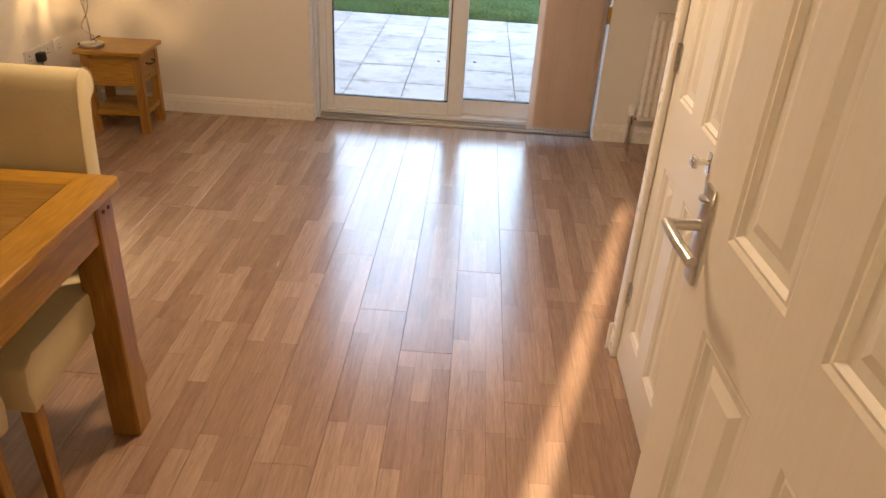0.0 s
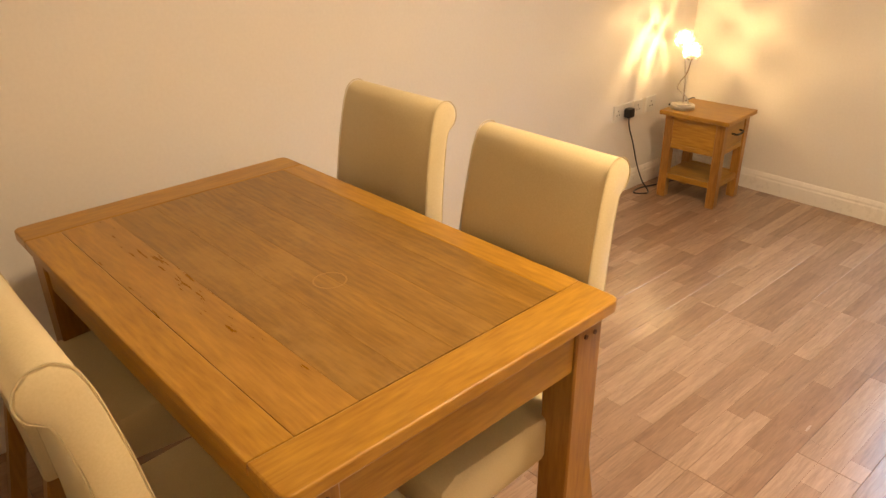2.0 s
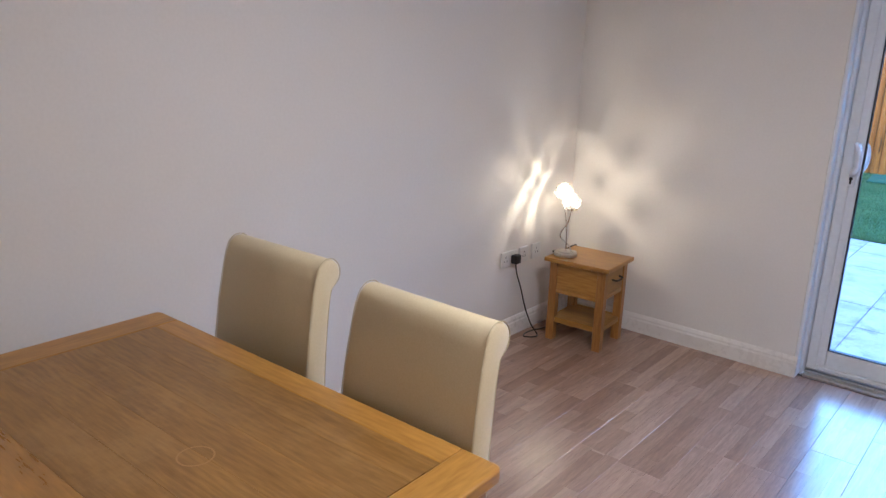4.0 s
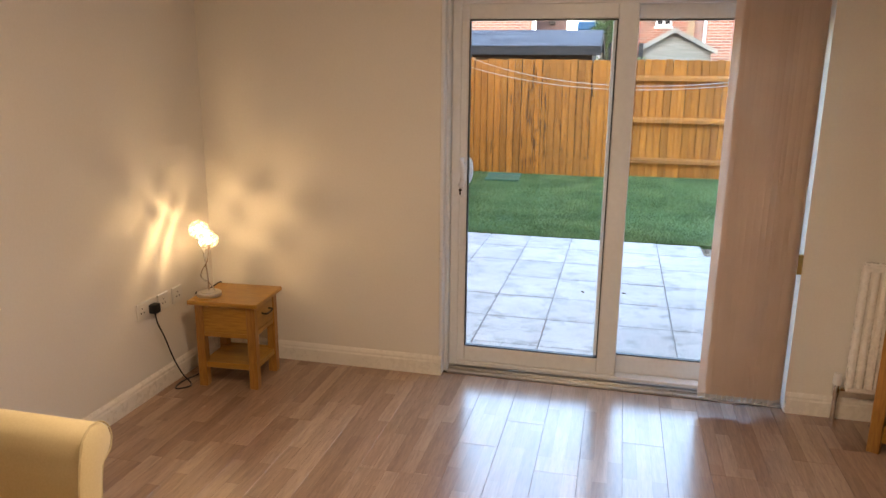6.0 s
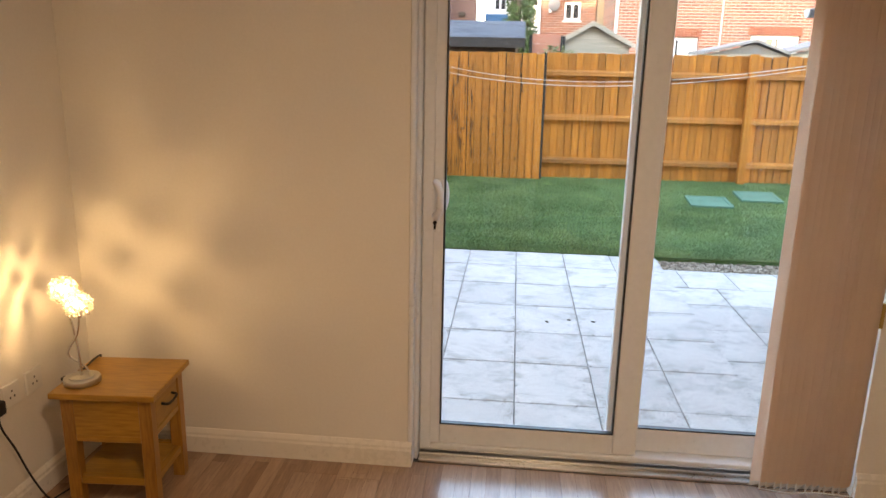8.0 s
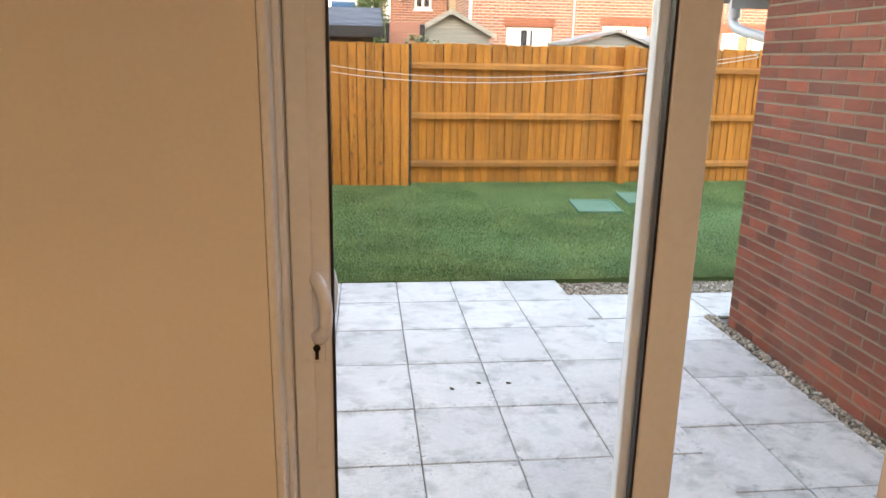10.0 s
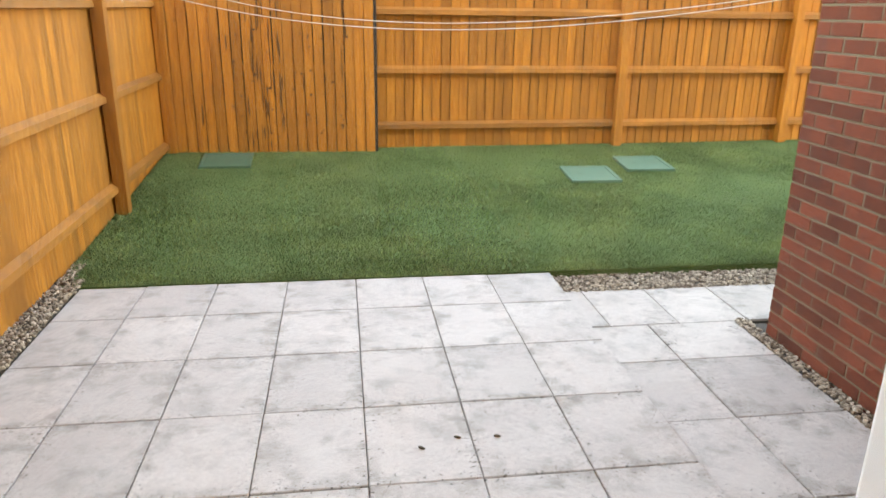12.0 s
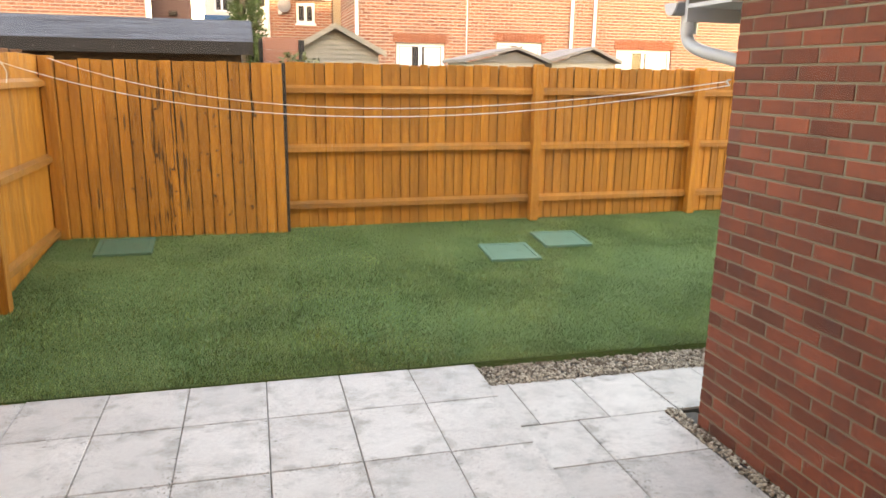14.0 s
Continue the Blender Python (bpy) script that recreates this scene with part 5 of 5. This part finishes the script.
felt_shed(), gable_shed()
plastic_shed(5.23, 6.74, 6.145, 2.165, 1.945)
plastic_shed(6.76, 8.07, 7.53, 2.195, 1.965)
pk = thing("garden_screen", "salmon painted board screen between the sheds", "screen")
for i in range(4):
    part("board", bm_box(1.95, 11.0, 1.5 + 0.17 * i, 2.45, 11.04, 1.665 + 0.17 * i, 0.004), M_PINK, pk)
part("post", bm_box(2.45, 10.98, -0.26, 2.53, 11.06, 2.15, 0.005), M_TAR, pk)
part("post", bm_box(1.89, 10.98, -0.26, 1.948, 11.06, 2.15, 0.005), M_TAR, pk)


def leaf_cloud(centres, n, size, mat, seed):
    rs = np.random.RandomState(seed)
    V, F = [], []
    for c, r in centres:
        for _ in range(n):
            d = rs.normal(0, 1, 3)
            d /= np.linalg.norm(d)
            p = np.array(c) + d * np.array(r) * rs.uniform(0.55, 1.05)
            u = rs.normal(0, 1, 3)
            u /= np.linalg.norm(u)
            v = np.cross(u, rs.normal(0, 1, 3))
            v /= np.linalg.norm(v) + 1e-6
            s = size * rs.uniform(0.6, 1.4)
            k = len(V)
            V += [(p - u * s).tolist(), (p + v * s * 0.45).tolist(), (p + u * s).tolist(), (p - v * s * 0.45).tolist()]
            F.append((k, k + 1, k + 2, k + 3))
    me = bpy.data.meshes.new("crown")
    me.from_pydata(V, [], F)
    me.materials.append(mat)
    return me


def conifer():
    t = thing("conifer_tree", "dense dark green conifer behind the sheds", "tree")
    part("trunk", bm_cyl(0.12, -0.26, 4.5, 10, r2=0.04, x=1.66, y=17), M_BARK, t)
    rs = random.Random(5)
    for k in range(7):
        a = rs.uniform(0, 6.28)
        part("limb", bm_tube([(1.66, 17, 0.8 + 0.5 * k), (1.66 + 0.2 * math.cos(a), 17 + 0.2 * math.sin(a), 1.0 + 0.5 * k), (1.66 + 0.36 * math.cos(a), 17 + 0.36 * math.sin(a), 1.25 + 0.5 * k)], 0.02, 6), M_BARK, t)
    cs = []
    for k in range(60):
        z = 0.6 + 4.4 * k / 60
        a = rs.uniform(0, 6.28)
        r = 0.30 * min(1, (5.3 - z) / 1.2)
        cs.append(((1.66 + r * math.cos(a), 17 + r * math.sin(a), z), (0.2, 0.2, 0.24)))
    ob = new("crown", leaf_cloud(cs, 260, 0.035, M_LEAVES, 2))
    ob.parent = t


def shrub():
    t = thing("garden_shrub", "pale leafy shrub showing over the fence", "shrub")
    rs = random.Random(8)
    cs = []
    for k in range(12):
        x, z = rs.uniform(2.15, 2.9), rs.uniform(1.55, 1.84)
        cs.append(((x, 8.8 + rs.uniform(-0.15, 0.15), z + 0.1 * math.sin(k)), (0.11, 0.11, 0.1)))
        part("stem", bm_tube([(2.5, 8.8, -0.26), (2.5 + (x - 2.5) * 0.4, 8.8, 0.8), (x, 8.8, z)], 0.008, 5), M_BARK, t)
    ob = new("leaves", leaf_cloud(cs, 60, 0.03, M_SHRUB, 3))
    ob.parent = t


conifer(), shrub()

# ---- floor boards ----
RB = random.Random(21)
PW, PL = 0.178, 1.21
plank = mesh_of(bm_box(-PW / 2 + 0.0005, 0.0006, -0.0055, PW / 2 - 0.0005, PL - 0.0006, 0.0, 0.0006), M_FLOOR, "plank")
cols = int(RX / PW) + 1
for i in range(cols):
    y = RY - RB.uniform(0.1, PL)
    while y < 0.03:
        y2 = min(y + PL, 0.03)
        if y2 - y > PL - 0.01:
            piece("plank", plank, floor, pose(PW / 2 + i * PW, y, 0))
        elif y2 - y > 0.03:
            piece("plank", mesh_of(bm_box(-PW / 2 + 0.0005, 0.0006, -0.0055, PW / 2 - 0.0005, y2 - y - 0.0006, 0.0, 0.0006), M_FLOOR, "plank"), floor, pose(PW / 2 + i * PW, y, 0))
        y += PL
structure("floor_hall", bm_box(0.5, -8.1, -0.0058, 2.99, RY - PL, -0.001), M_FLOOR, "oak-effect laminate hall floor", "floor")

# ---- paving slabs ----
patio = structure("pavement", join(bm_box(0.02, 0.3, -0.25, 3.112, 4.29, PZ - 0.012), bm_box(3.112, 0.3, -0.259, 4.02, 4.0, PZ - 0.052), bm_box(4.02, 3.45, -0.259, 5.2, 4.0, PZ - 0.052)), M_BED, "patio of pale concrete paving slabs, weathered at the joints", "patio")
RS = random.Random(31)
slab_cache = {}


def slab(x0, x1, y0, y1, z):
    w, d = round(x1 - x0 - 0.005, 3), round(y1 - y0 - 0.005, 3)
    if (w, d) not in slab_cache:
        slab_cache[(w, d)] = mesh_of(bm_box(-w / 2, -d / 2, -0.04, w / 2, d / 2, 0, 0.004), M_SLAB, "slab")
    piece("slab", slab_cache[(w, d)], patio, pose((x0 + x1) / 2, (y0 + y1) / 2, z + RS.uniform(-0.002, 0.002), RS.uniform(-0.15, 0.15), RS.uniform(-0.15, 0.15), RS.uniform(-0.12, 0.12)))


XS = [0.025] + [1.775 + 0.4455 * k for k in range(-3, 4)]
XS = [x for x in XS if x < 3.12]
YS = [4.285, 3.775, 3.205, 2.635, 2.06, 1.525, 0.98, 0.43]
for a, c in zip(XS, XS[1:]):
    for d, e in zip(YS, YS[1:]):
        slab(a, c, e, d, PZ)
LXS = [3.118, 3.48, 4.07]
LYS = [4.02, 3.455, 3.0, 2.42, 1.84, 1.26, 0.68]
for j, (d, e) in enumerate(zip(LYS, LYS[1:])):
    if j == 0:
        for a, c in zip((3.118, 3.25, 3.68, 4.12, 4.55), (3.25, 3.68, 4.12, 4.55, 5.0)):
            slab(a, c, e, d, PZ - 0.04)
    else:
        for a, c in ((3.118, 3.48), (3.48, 4.03)):
            slab(a, c, e, d, PZ - 0.04)
# blown bits of dead leaf on the slabs
lf = mesh_of(bm_ico(0.018, 1), M_BARK, "leaf_scrap")
for x, y in ((2.0, 2.28), (2.16, 2.34), (2.33, 2.33)):
    tagged(piece("leaf_scrap", lf, None, pose(x, y, PZ + 0.006, 0, 0, 70 * x) @ Matrix.Diagonal((1, 0.45, 0.35, 1))), "small dark scrap of dead leaf on the paving", "leaf scrap", "leaf scraps")

# ---- bricks of the extension wall ----
brick_full = mesh_of(bm_box(-0.0, -0.1075, -0.0325, 0.03, 0.1075, 0.0325, 0.003), M_BRICK, "brick")
brick_half = mesh_of(bm_box(-0.0, -0.051, -0.0325, 0.03, 0.051, 0.0325, 0.003), M_BRICK, "brick")
count, rest = 0, []
z, course = -0.23, 0
while z < 2.1:
    y = EY
    first = course % 2
    while y > 0.35:
        L = 0.1125 if (first and y == EY) else 0.225
        yc = y - L / 2 + 0.005
        me = brick_half if L < 0.2 else brick_full
        m = pose(EX + RS.uniform(-0.0015, 0.0015), yc, z, 0, 0, RS.uniform(-0.3, 0.3))
        if count < 300 and y > 1.0:
            piece("brick", me, EXT, m)
            count += 1
        else:
            rest.append((me, m))
        y -= L
    z += 0.075
    course += 1
bm = bmesh.new()
for me, m in rest:
    k = len(bm.verts)
    bm.from_mesh(me)
    bm.verts.ensure_lookup_table()
    for v in bm.verts[k:]:
        v.co = m @ v.co
tagged(part("brickwork", bm, M_BRICK, EXT), kind="stuff")
